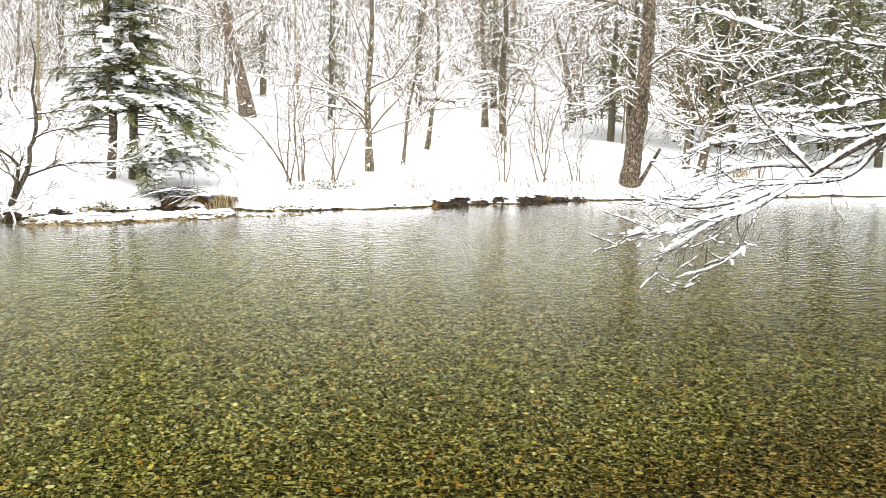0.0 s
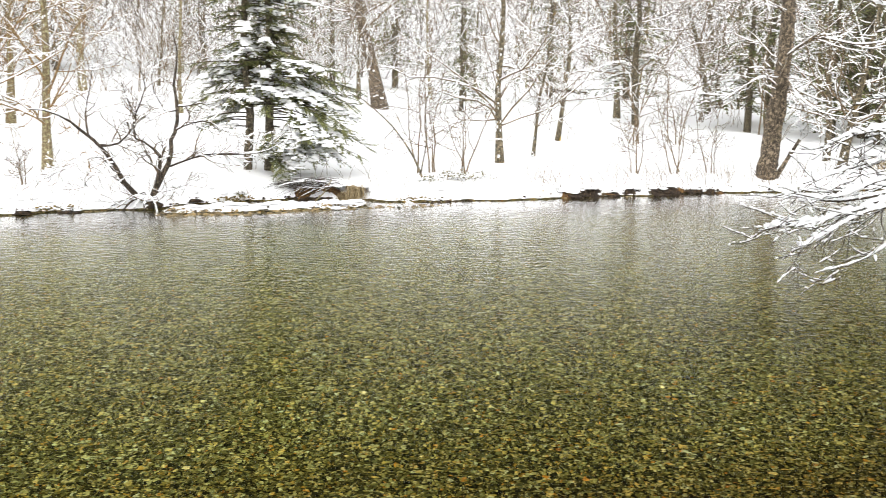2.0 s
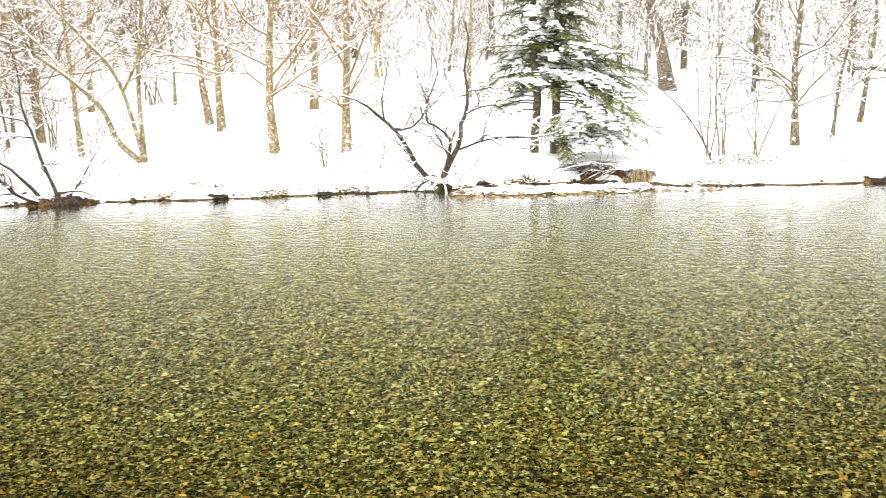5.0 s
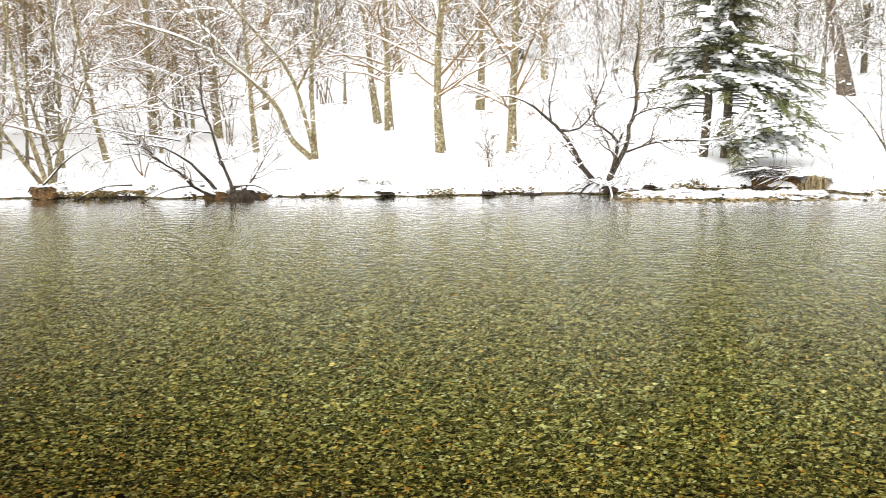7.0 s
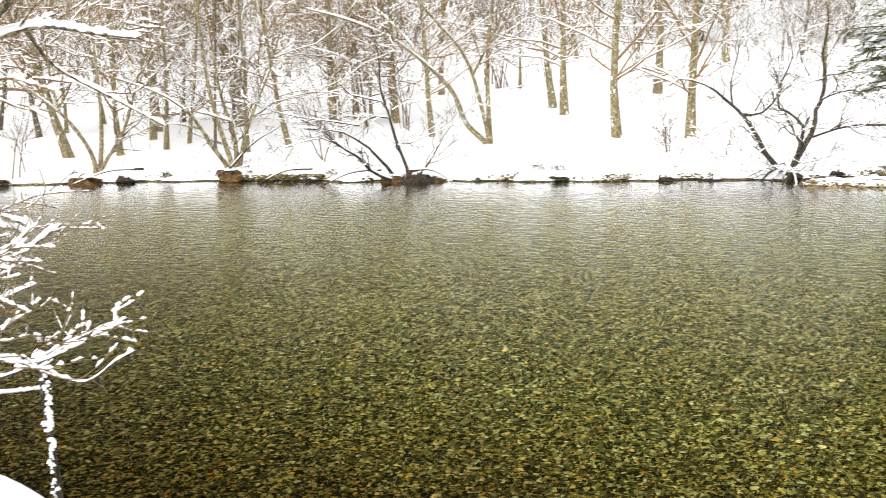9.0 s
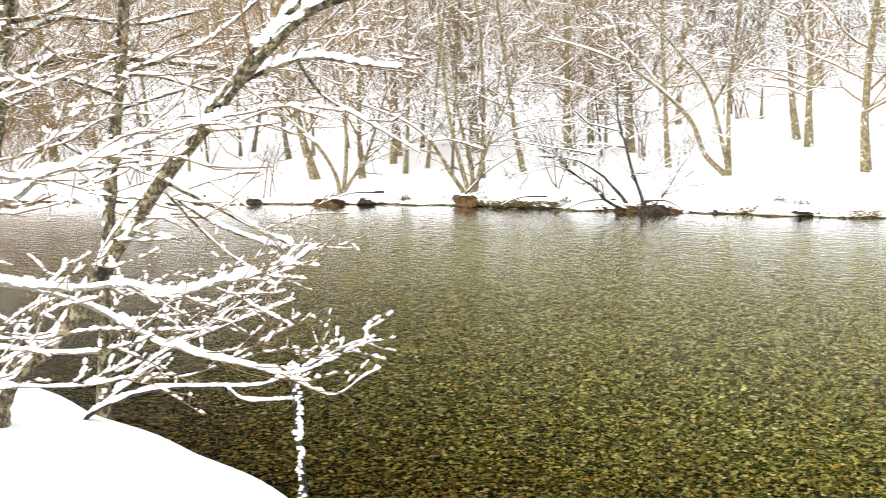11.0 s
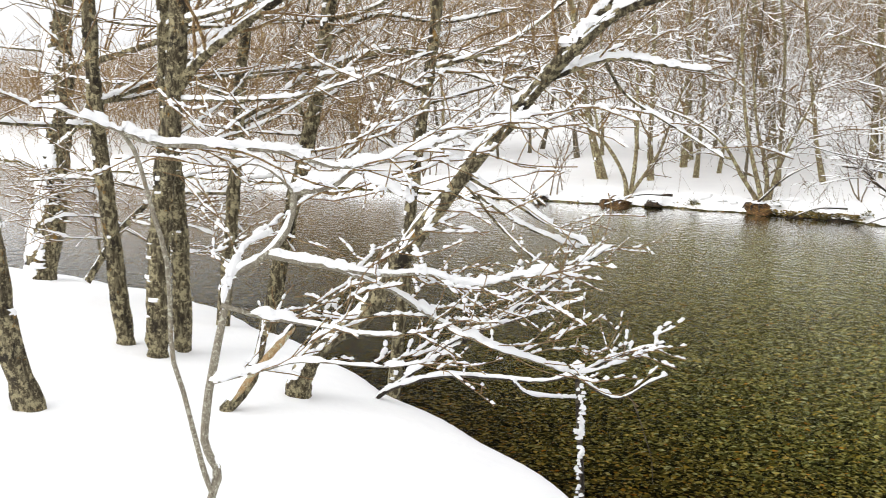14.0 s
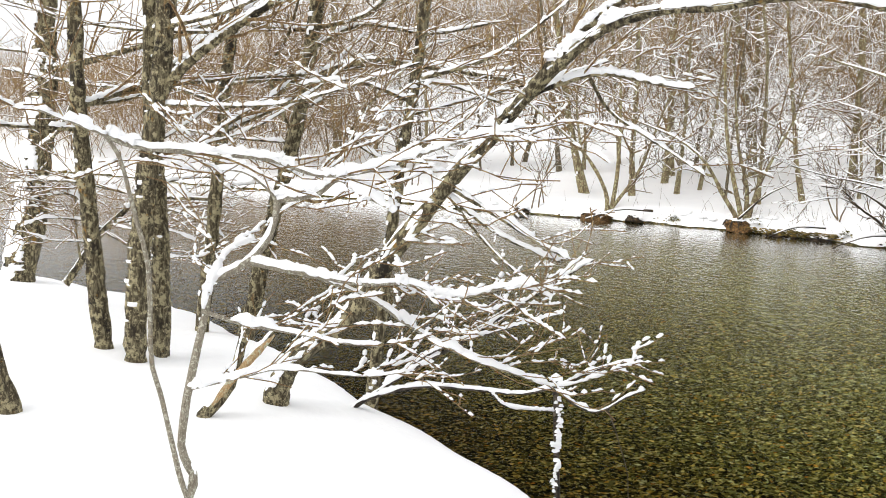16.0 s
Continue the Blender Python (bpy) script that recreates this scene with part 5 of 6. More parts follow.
# the tree whose limbs hang over the river upstream
limbed("overhanging_tree", "bare tree reaching snowy limbs low across the water", "tree",
       [([(7.2, 7.4, 0.3), (6.46, 8.36, 1.30), (5.16, 8.63, 1.61), (3.71, 8.80, 2.13), (3.20, 8.78, 1.98), (2.83, 8.79, 1.78), (2.54, 8.78, 1.59), (2.19, 8.76, 1.45), (1.76, 8.75, 1.35), (1.44, 8.71, 1.37)], 0.055, 0.006)],
       [([(2.61, 8.75, 1.65), (2.39, 8.78, 1.86), (2.18, 8.80, 2.07), (2.04, 8.80, 2.31)], 0.022, 0.005),
        ([(2.54, 8.78, 1.59), (2.08, 8.82, 1.33), (1.78, 8.82, 1.19), (1.50, 8.80, 0.98)], 0.020, 0.004),
        ([(2.07, 8.79, 1.34), (2.05, 8.74, 1.19), (2.12, 8.68, 1.05)], 0.010, 0.004),
        ([(2.27, 8.74, 1.47), (1.72, 8.76, 1.23), (1.22, 8.74, 1.13)], 0.014, 0.004),
        ([(2.12, 8.68, 1.05), (1.90, 8.67, 0.91), (1.58, 8.68, 0.80)], 0.008, 0.003),
        ([(3.68, 8.81, 2.12), (3.17, 8.89, 2.22), (2.84, 8.90, 2.15), (2.45, 8.90, 2.10), (1.97, 8.92, 2.13)], 0.024, 0.005),
        ([(4.4, 8.75, 1.95), (3.68, 8.81, 2.5), (3.15, 8.93, 2.62), (2.53, 9.04, 2.69), (2.13, 9.06, 2.78), (1.73, 9.06, 2.91)], 0.015, 0.005),
        ([(3.20, 8.78, 1.98), (2.78, 8.81, 1.91), (2.35, 8.83, 1.95), (1.84, 8.84, 1.85)], 0.018, 0.004),
        ([(3.4, 8.8, 2.05), (2.97, 9.0, 1.70), (2.4, 9.05, 1.67), (2.07, 9.02, 1.64), (1.81, 8.98, 1.56), (1.49, 8.93, 1.45)], 0.020, 0.005),
        ([(3.2, 8.78, 1.98), (2.89, 8.78, 1.62), (2.34, 8.75, 1.55), (2.04, 8.72, 1.52), (1.76, 8.68, 1.40), (1.53, 8.62, 1.37), (1.32, 8.55, 1.41)], 0.020, 0.004),
        ([(2.54, 8.78, 1.59), (2.37, 8.85, 1.45), (2.21, 8.79, 1.37), (2.0, 8.73, 1.31), (1.79, 8.78, 1.27), (1.56, 8.72, 1.16), (1.2, 8.77, 1.12)], 0.016, 0.004),
        ([(2.83, 8.79, 1.78), (2.34, 8.75, 1.46), (2.11, 8.71, 1.33), (1.88, 8.66, 1.26), (1.6, 8.61, 1.09), (1.45, 8.63, 1.0)], 0.018, 0.004),
        ([(3.6, 8.8, 2.13), (2.91, 9.0, 1.98), (2.41, 9.15, 1.94), (2.22, 9.09, 1.85), (1.95, 9.05, 1.87), (1.69, 9.1, 1.75)], 0.018, 0.004)],
       BARK_DARK, 0.034, 27, twigs=(7.0, 0.55), fine=(2, 0.5), twig_snow=0.022, min_r=0.0025, rise=-0.02, hang=True, angle=32, wide=0.3, snowy=1.0, fat=0.7, twig_mat=BARK_DARK)

# the stout old tree by the water
limbed("old_tree", "stout old tree with furrowed brown bark leaning over the bank", "tree",
       [([(2.91, 22.57, -0.17), (2.93, 22.55, 0.16), (2.96, 22.55, 0.64), (3.04, 22.54, 1.43), (3.11, 22.53, 2.16), (3.15, 22.53, 2.90), (3.17, 22.53, 3.61), (3.11, 22.53, 6.08), (2.96, 22.55, 10.13)], 0.225, 0.10), ([(3.04, 22.51, 0.15), (3.20, 22.51, 0.43), (3.30, 22.51, 0.62), (3.51, 22.48, 1.00)], 0.055, 0.03)],
       [([(3.15, 22.47, 2.61), (3.67, 22.26, 2.93), (4.41, 22.05, 2.82), (5.14, 21.84, 2.93)], 0.035, 0.008), ([(3.12, 22.36, 2.30), (3.36, 22.15, 1.88), (3.78, 21.94, 1.56), (4.30, 21.84, 1.46)], 0.025, 0.006),
        ([(3.15, 22.47, 3.35), (2.62, 22.26, 3.77), (1.89, 22.05, 3.87), (1.15, 21.94, 3.77)], 0.03, 0.006), ([(3.09, 22.47, 1.98), (2.73, 22.26, 2.19), (2.31, 22.05, 1.98), (1.89, 21.94, 1.67)], 0.02, 0.005)],
       BARK_OLD, 0.04, 34, twigs=(8.0, 0.9), fine=(5, 0.5), rich=False, min_r=0.004, snow_min=0.026, sides=16, rise=0.0, rough=0.02)

# many-stemmed trees at the far water's edge
limbed("cherry_tree", "low dark many-stemmed tree spreading over the water's edge", "tree",
       [([(-7.43, 16.87, -0.1), (-7.47, 16.86, 0.08), (-7.59, 16.80, 0.25), (-7.69, 16.65, 0.44), (-7.81, 16.54, 0.75), (-7.98, 16.41, 1.05), (-8.19, 16.21, 1.30), (-8.30, 16.05, 1.45), (-8.50, 15.85, 1.59), (-8.70, 15.65, 1.62)], 0.062, 0.008),
        ([(-7.36, 16.90, -0.1), (-7.37, 16.90, 0.08), (-7.32, 16.98, 0.30), (-7.20, 17.03, 0.56), (-7.10, 17.13, 0.82), (-7.09, 17.13, 1.10), (-7.01, 17.17, 1.28), (-7.00, 17.22, 1.64), (-7.07, 17.25, 2.03), (-7.02, 17.33, 2.41), (-7.09, 17.35, 2.77)], 0.068, 0.010)],
       [([(-7.27, 16.94, 0.40), (-7.23, 16.96, 0.65), (-7.22, 16.97, 0.86), (-7.39, 16.84, 1.07), (-7.53, 16.72, 1.17), (-7.49, 16.68, 1.44), (-7.55, 16.60, 1.71), (-7.62, 16.51, 2.03)], 0.048, 0.008),
        ([(-7.12, 17.12, 0.68), (-6.72, 17.19, 0.83), (-6.36, 17.24, 0.88), (-5.90, 17.33, 0.89), (-5.55, 17.38, 0.95), (-5.29, 17.38, 1.10)], 0.030, 0.006),
        ([(-7.96, 16.42, 1.04), (-7.66, 16.44, 1.09), (-7.44, 16.54, 1.36), (-7.42, 16.55, 1.53), (-7.27, 16.61, 1.95), (-7.36, 16.57, 2.30)], 0.034, 0.007),
        ([(-8.12, 16.35, 1.20), (-8.19, 16.42, 1.53), (-8.16, 16.55, 1.94), (-8.11, 16.57, 2.30)], 0.022, 0.006),
        ([(-7.04, 17.16, 1.25), (-6.78, 17.16, 1.37), (-6.48, 17.18, 1.41), (-6.23, 17.19, 1.28), (-5.87, 17.23, 1.21)], 0.022, 0.005),
        ([(-7.00, 17.22, 1.64), (-6.81, 17.37, 1.66), (-6.60, 17.57, 1.72), (-6.31, 17.70, 1.87)], 0.022, 0.005),
        ([(-7.01, 17.22, 1.58), (-7.19, 17.20, 1.56), (-7.26, 17.17, 1.67), (-7.43, 17.20, 2.00), (-7.36, 17.23, 2.36)], 0.022, 0.005),
        ([(-7.70, 16.64, 0.41), (-7.82, 16.37, 0.57), (-8.13, 16.01, 0.35)], 0.014, 0.005),
        ([(-7.80, 16.54, 0.63), (-7.92, 16.22, 0.89), (-8.19, 15.77, 0.73), (-8.44, 15.55, 0.62)], 0.015, 0.005),
        ([(-7.28, 16.94, 0.26), (-6.92, 16.77, 0.34), (-6.61, 16.69, 0.46)], 0.011, 0.004),
        ([(-7.20, 16.97, 0.59), (-7.28, 16.83, 0.72), (-7.36, 16.74, 0.78)], 0.010, 0.004),
        ([(-7.42, 16.84, 0.24), (-7.58, 16.66, 0.15), (-7.72, 16.52, -0.05)], 0.030, 0.016), ([(-7.42, 16.84, 0.22), (-7.48, 16.62, 0.13), (-7.50, 16.46, -0.05)], 0.028, 0.014),
        ([(-7.44, 16.86, 0.26), (-7.68, 16.74, 0.19), (-7.92, 16.60, 0.06)], 0.026, 0.012), ([(-7.40, 16.84, 0.22), (-7.36, 16.64, 0.12), (-7.30, 16.50, -0.05)], 0.028, 0.014),
        ([(-7.38, 16.86, 0.22), (-7.22, 16.72, 0.12), (-7.12, 16.60, -0.05)], 0.026, 0.014)],
       BARK_DARK, 0.04, 28, twigs=(10.0, 0.62), fine=(5, 0.5), rich=False, min_r=0.0035, snow_min=0.026, sides=8, rise=0.02, fat=0.85)
limbed("alder_bush", "many-stemmed alder leaning out of a dark root clump", "bush",
       [([(-12.58, 13.36, -0.1), (-12.61, 13.30, 0.06), (-12.65, 13.26, 0.19), (-12.79, 13.12, 0.41), (-12.84, 12.94, 0.60), (-12.92, 12.60, 0.81), (-13.00, 12.38, 0.90), (-13.22, 11.90, 0.95)], 0.045, 0.008),
        ([(-12.42, 13.47, -0.1), (-12.43, 13.47, 0.06), (-12.46, 13.44, 0.28), (-12.52, 13.38, 0.49), (-12.67, 13.37, 0.83), (-12.71, 13.34, 1.08), (-12.77, 13.28, 1.29), (-12.89, 13.17, 1.35), (-13.08, 12.86, 1.43), (-13.26, 12.69, 1.66)], 0.042, 0.008)],
       [([(-12.57, 13.19, 0.05), (-12.74, 12.90, 0.22), (-12.80, 12.70, 0.45), (-12.94, 12.43, 0.64), (-13.02, 12.23, 0.85), (-13.09, 12.02, 1.00), (-13.22, 11.76, 1.13)], 0.038, 0.008),
        ([(-12.71, 13.34, 1.05), (-12.87, 13.05, 1.08), (-12.93, 12.86, 0.97), (-13.17, 12.49, 0.88)], 0.018, 0.005),
        ([(-12.76, 13.30, 1.26), (-12.81, 13.24, 1.58), (-12.89, 13.31, 2.02), (-12.96, 13.24, 2.47)], 0.022, 0.006),
        ([(-12.68, 13.37, 1.17), (-12.64, 13.54, 1.25), (-12.51, 13.80, 1.30)], 0.012, 0.004),
        ([(-12.31, 13.57, 0.07), (-12.18, 13.70, 0.31), (-12.17, 13.84, 0.46), (-12.09, 14.05, 0.80), (-11.95, 14.33, 1.09), (-11.78, 14.49, 1.22)], 0.020, 0.005),
        ([(-12.53, 13.37, 0.49), (-12.58, 13.32, 0.62), (-12.33, 13.42, 0.64), (-12.03, 13.57, 0.79), (-11.73, 13.71, 0.90)], 0.012, 0.004),
        ([(-12.79, 12.72, 0.96), (-13.06, 12.46, 1.03), (-13.36, 12.05, 1.11), (-13.64, 11.64, 1.24), (-13.93, 11.37, 1.42)], 0.018, 0.005),
        ([(-12.94, 12.43, 0.64), (-13.16, 12.23, 0.78), (-13.39, 11.88, 0.71), (-13.59, 11.55, 0.60)], 0.014, 0.004)],
       BARK_DARK, 0.022, 29, twigs=(9.0, 0.6), fine=(5, 0.45), rich=False, min_r=0.004, snow_min=0.02, sides=8, rise=0.02)
limbed("alder_bush", "many-stemmed alder leaning over the bank", "bush",
       [([(-15.2, 12.0, 0.0), (-15.2, 11.92, 0.23), (-15.35, 11.72, 0.61), (-15.54, 11.47, 1.13), (-15.81, 11.08, 1.50), (-16.21, 10.50, 1.78)], 0.055, 0.012),
        ([(-15.15, 12.0, 0.0), (-15.15, 11.97, 0.28), (-15.34, 11.90, 0.92), (-15.50, 11.85, 1.56), (-15.63, 11.85, 2.29), (-15.7, 11.8, 3.4)], 0.055, 0.02)],
       [([(-15.18, 12.10, 0.20), (-15.29, 12.17, 0.72), (-15.51, 12.12, 1.37), (-15.67, 12.13, 2.01), (-15.8, 12.1, 3.0)], 0.045, 0.012),
        ([(-15.15, 12.14, 0.20), (-15.18, 12.31, 0.71), (-15.12, 12.60, 1.35), (-15.09, 12.85, 1.81), (-15.0, 13.1, 2.6)], 0.04, 0.01),
        ([(-15.5, 11.6, 0.9), (-15.9, 11.2, 1.0), (-16.4, 10.9, 0.8)], 0.025, 0.006)],
       BARK_PALE, 0.022, 30, twigs=(5.0, 0.8), fine=(5, 0.45), rich=False, min_r=0.006, snow_min=0.012, sides=8)
limbed("curved_tree", "grey tree dividing low into long arching stems", "tree",
       [([(-12.93, 16.2, 0.2), (-12.94, 16.18, 0.38), (-13.12, 15.80, 0.78), (-13.18, 15.51, 1.36), (-13.42, 15.06, 1.87), (-13.72, 14.55, 2.31), (-14.12, 13.90, 2.65), (-14.8, 13.1, 2.95)], 0.07, 0.015),
        ([(-12.90, 16.2, 0.2), (-12.91, 16.20, 0.40), (-12.89, 16.06, 0.83), (-12.97, 15.83, 1.65), (-13.08, 15.58, 2.16), (-13.32, 15.21, 2.65), (-13.7, 14.8, 3.3)], 0.05, 0.02),
        ([(-12.88, 16.2, 0.2), (-12.89, 16.22, 0.45), (-12.92, 16.20, 1.23), (-12.91, 16.21, 2.15), (-12.82, 16.27, 3.06), (-12.7, 16.3, 4.5)], 0.055, 0.03)],
       [([(-13.42, 15.06, 1.87), (-13.9, 15.0, 2.4), (-14.5, 14.9, 2.9), (-15.0, 14.8, 3.3)], 0.035, 0.01),
        ([(-12.97, 15.83, 1.65), (-12.5, 15.7, 2.2), (-12.0, 15.6, 2.9)], 0.028, 0.008),
        ([(-13.72, 14.55, 2.31), (-13.4, 14.0, 2.6), (-13.1, 13.5, 3.0)], 0.025, 0.008),
        ([(-12.91, 16.21, 2.15), (-12.4, 16.3, 2.8), (-12.1, 16.3, 3.5)], 0.025, 0.008)],
       BARK_PALE, 0.024, 31, twigs=(5.0, 0.9), fine=(5, 0.45), rich=False, min_r=0.006, snow_min=0.012, sides=8)
limbed("alder_bush", "pale alder stems rising from a root clump at the bend", "bush",
       [([(-17.0, 10.5, -0.05), (-17.1, 10.5, 0.5), (-17.5, 10.2, 1.2), (-18.2, 9.6, 1.9), (-18.8, 9.1, 2.5)], 0.05, 0.012),
        ([(-17.0, 10.55, -0.05), (-17.05, 10.7, 0.8), (-17.2, 10.8, 1.8), (-17.5, 10.9, 3.0)], 0.05, 0.015)],
       [([(-17.0, 10.6, 0.2), (-16.8, 11.0, 0.9), (-16.7, 11.3, 1.8), (-16.6, 11.6, 2.6)], 0.035, 0.01),
        ([(-17.5, 10.2, 1.2), (-17.9, 10.3, 1.9), (-18.1, 10.4, 2.7)], 0.03, 0.008)],
       BARK_PALE, 0.022, 32, twigs=(5.0, 0.8), fine=(5, 0.45), rich=False, min_r=0.006, snow_min=0.012, sides=8)
limbed("leaning_sapling", "thin grey sapling leaning far over beside the fir", "tree",
       [([(-3.42, 20.02, 0.15), (-3.52, 20.00, 0.43), (-3.68, 19.97, 0.77), (-3.98, 19.92, 1.20), (-4.27, 19.86, 1.49), (-4.59, 19.81, 1.75), (-4.85, 19.76, 1.86)], 0.024, 0.006)],
       [([(-3.98, 19.92, 1.20), (-4.10, 19.91, 1.08), (-4.20, 19.90, 0.98)], 0.009, 0.004), ([(-3.60, 19.98, 0.6), (-3.70, 19.9, 1.1), (-3.72, 19.9, 1.7), (-3.8, 19.9, 2.3)], 0.016, 0.005),
        ([(-3.5, 20.0, 0.4), (-3.4, 20.0, 1.0), (-3.42, 20.0, 1.6), (-3.3, 20.0, 2.1)], 0.016, 0.005)],
       BARK_FAR, 0.02, 35, twigs=(5.0, 0.45), fine=(3, 0.45), rich=False, min_r=0.004, snow_min=0.016, sides=7)
for k, (x, y, h, n, label) in enumerate(((-3.45, 20.5, 2.3, 9, "bare bush of upright grey stems by the water"), (-2.85, 20.9, 2.0, 8, "bare bush of upright grey stems by the water"), (0.4, 22.0, 1.7, 9, "thin bare shoots standing in the bank's snow"),
                                         (1.2, 22.4, 1.9, 9, "thin bare shoots standing in the bank's snow"), (1.9, 22.6, 1.5, 7, "thin bare shoots standing in the bank's snow"), (6.0, 24.2, 1.9, 8, "bare bush beneath the old tree"),
                                         (-9.6, 16.9, 0.8, 7, "small bush bowed under snow"), (-14.2, 13.2, 1.4, 7, "bare bush hanging over the edge"), (-17.9, 9.6, 1.5, 7, "bare bush at the river's bend"), (-20.5, 8.0, 1.8, 8, "bare bush at the river's bend"), (-22.5, 6.4, 1.8, 8, "bare bush at the river's bend"))):
    sapling(600 + k, x, y, h, max(3, n // 2), label)

# ---- the far water's edge: root clods, stones, plants, a log ----
EARTH = make_bark("wet_earth", (0.018, 0.012, 0.008), (0.085, 0.055, 0.030), (0.15, 0.085, 0.03), (0.008, 0.006, 0.004), 0.3, 1.5)
RUST = make_bark("rusty_earth", (0.07, 0.036, 0.012), (0.27, 0.145, 0.045), (0.24, 0.12, 0.03), (0.03, 0.02, 0.01), 0.3, 1.5)


def clod(seed, x, y, z, size, mat=None, snow=0.7, roots=5, label=""):
    """A clump of earth and roots washed out of the bank, capped with snow."""
    rng = np.random.default_rng(seed)
    thing = new("root_clod")
    thing.location = (x, y, z)
    tagged(thing, label or "dark washed-out root clod with a cap of snow", "earth clod", "root clods of the far bank")
    g = Geo()
    na, nr = 14, 6
    a = np.arange(na) * 2 * math.pi / na
    rows = []
    for k in range(nr):
        f = k / (nr - 1)
        w = (1.15 * math.cos(f * 1.5) ** 1.3 + 0.05) * (1 + 0.25 * rng.normal(size=na))
        rows.append(np.stack([np.cos(a) * w * size[0], np.sin(a) * w * size[1], (math.sin(f * 1.5) - 0.25) * size[2] * (1 + 0.15 * rng.normal(size=na))], 1))
    v = np.concatenate(rows + [np.array([[0, 0, size[2] * 0.78]])])
    i = np.arange(nr - 1)[:, None] * na
    j = np.arange(na)[None]
    q = np.stack([i + j, i + (j + 1) % na, i + na + (j + 1) % na, i + na + j], -1).reshape(-1, 4)
    last = (nr - 1) * na
    g.add(v, [q, np.stack([last + np.arange(na), last + (np.arange(na) + 1) % na, np.full(na, nr * na)], 1)])
    part("earth", g, mat or EARTH, thing)
    for r in range(roots):
        b = rng.uniform(3.4, 6.0)
        p0 = np.array([math.cos(b) * size[0] * 0.5, math.sin(b) * size[1] * 0.5, size[2] * 0.5])
        p1 = p0 + np.array([math.cos(b) * 0.7, math.sin(b) * 0.5, -0.4]) * size[0] * rng.uniform(0.5, 1.0)
        g = Geo()
        tube(g, spline([p0, (p0 + p1) / 2 + np.array([0, 0, 0.06]), p1], 7), np.linspace(0.022, 0.008, 7) * (size[0] / 0.35), 5)
        part("root", g, BARK_DARK, thing)
    if snow:
        g = Geo()
        n = 9
        pl = np.stack([rng.normal(size=n) * size[0] * 0.5, rng.normal(size=n) * size[1] * 0.35, np.full(n, size[2] * 0.66)], 1)
        lumps(g, pl, size[0] * snow * rng.uniform(0.15, 0.42, n), rng, 0.45)
        tagged(part("snow_cover", g, SNOW, thing, "lumps of snow on the clod"), kind="stuff")
    return thing


def shore(x, back=0.0):
    return float(np.interp(x, FAR_X, FAR_Y)) + back


for k, (x, back, sx, sz, mat) in enumerate(((-12.30, 0.05, 0.54, 0.44, EARTH), (-12.66, 0.05, 0.38, 0.34, RUST), (-12.05, 0.1, 0.20, 0.24, RUST), (-15.15, 0.05, 0.46, 0.44, RUST), (-13.95, 0.05, 0.32, 0.14, EARTH), (-17.0, 0.1, 0.6, 0.42, RUST), (-16.5, 0.1, 0.3, 0.2, EARTH),
                                            (-14.6, 0.08, 0.35, 0.14, EARTH), (-18.0, 0.1, 0.3, 0.18, EARTH), (-8.95, 0.0, 0.22, 0.14, EARTH), (-8.4, 0.05, 0.3, 0.1, EARTH), (-7.35, 0.0, 0.30, 0.24, EARTH), (-6.9, 0.1, 0.26, 0.14, EARTH),
                                            (1.9, 0.1, 0.2, 0.12, EARTH), (6.4, 1.6, 0.5, 0.3, EARTH), (7.4, 1.4, 0.6, 0.35, EARTH), (-10.4, 0.05, 0.3, 0.10, EARTH))):
    clod(700 + k, x, shore(x, back), min(0.06, max(0.0, float(ground_z(x, shore(x, back))))), (sx * 0.55, sx * 0.35, sz * 0.48), mat, snow=1.0, roots=11 if sz > 0.3 else 4)
rng = np.random.default_rng(735)
for k in range(17):
    x = -0.95 + 0.18 * k + 0.05 * rng.normal()
    size = rng.uniform(0.08, 0.17)
    clod(780 + k, x, shore(x, rng.uniform(0.02, 0.2)), rng.uniform(0.0, 0.05), (size * rng.uniform(0.8, 1.3), size * 0.8, size * rng.uniform(0.6, 1.2)), RUST if k % 4 == 0 else EARTH, snow=1.3, roots=int(rng.integers(2, 6)), label="small dark clod of earth and roots, snow on top")


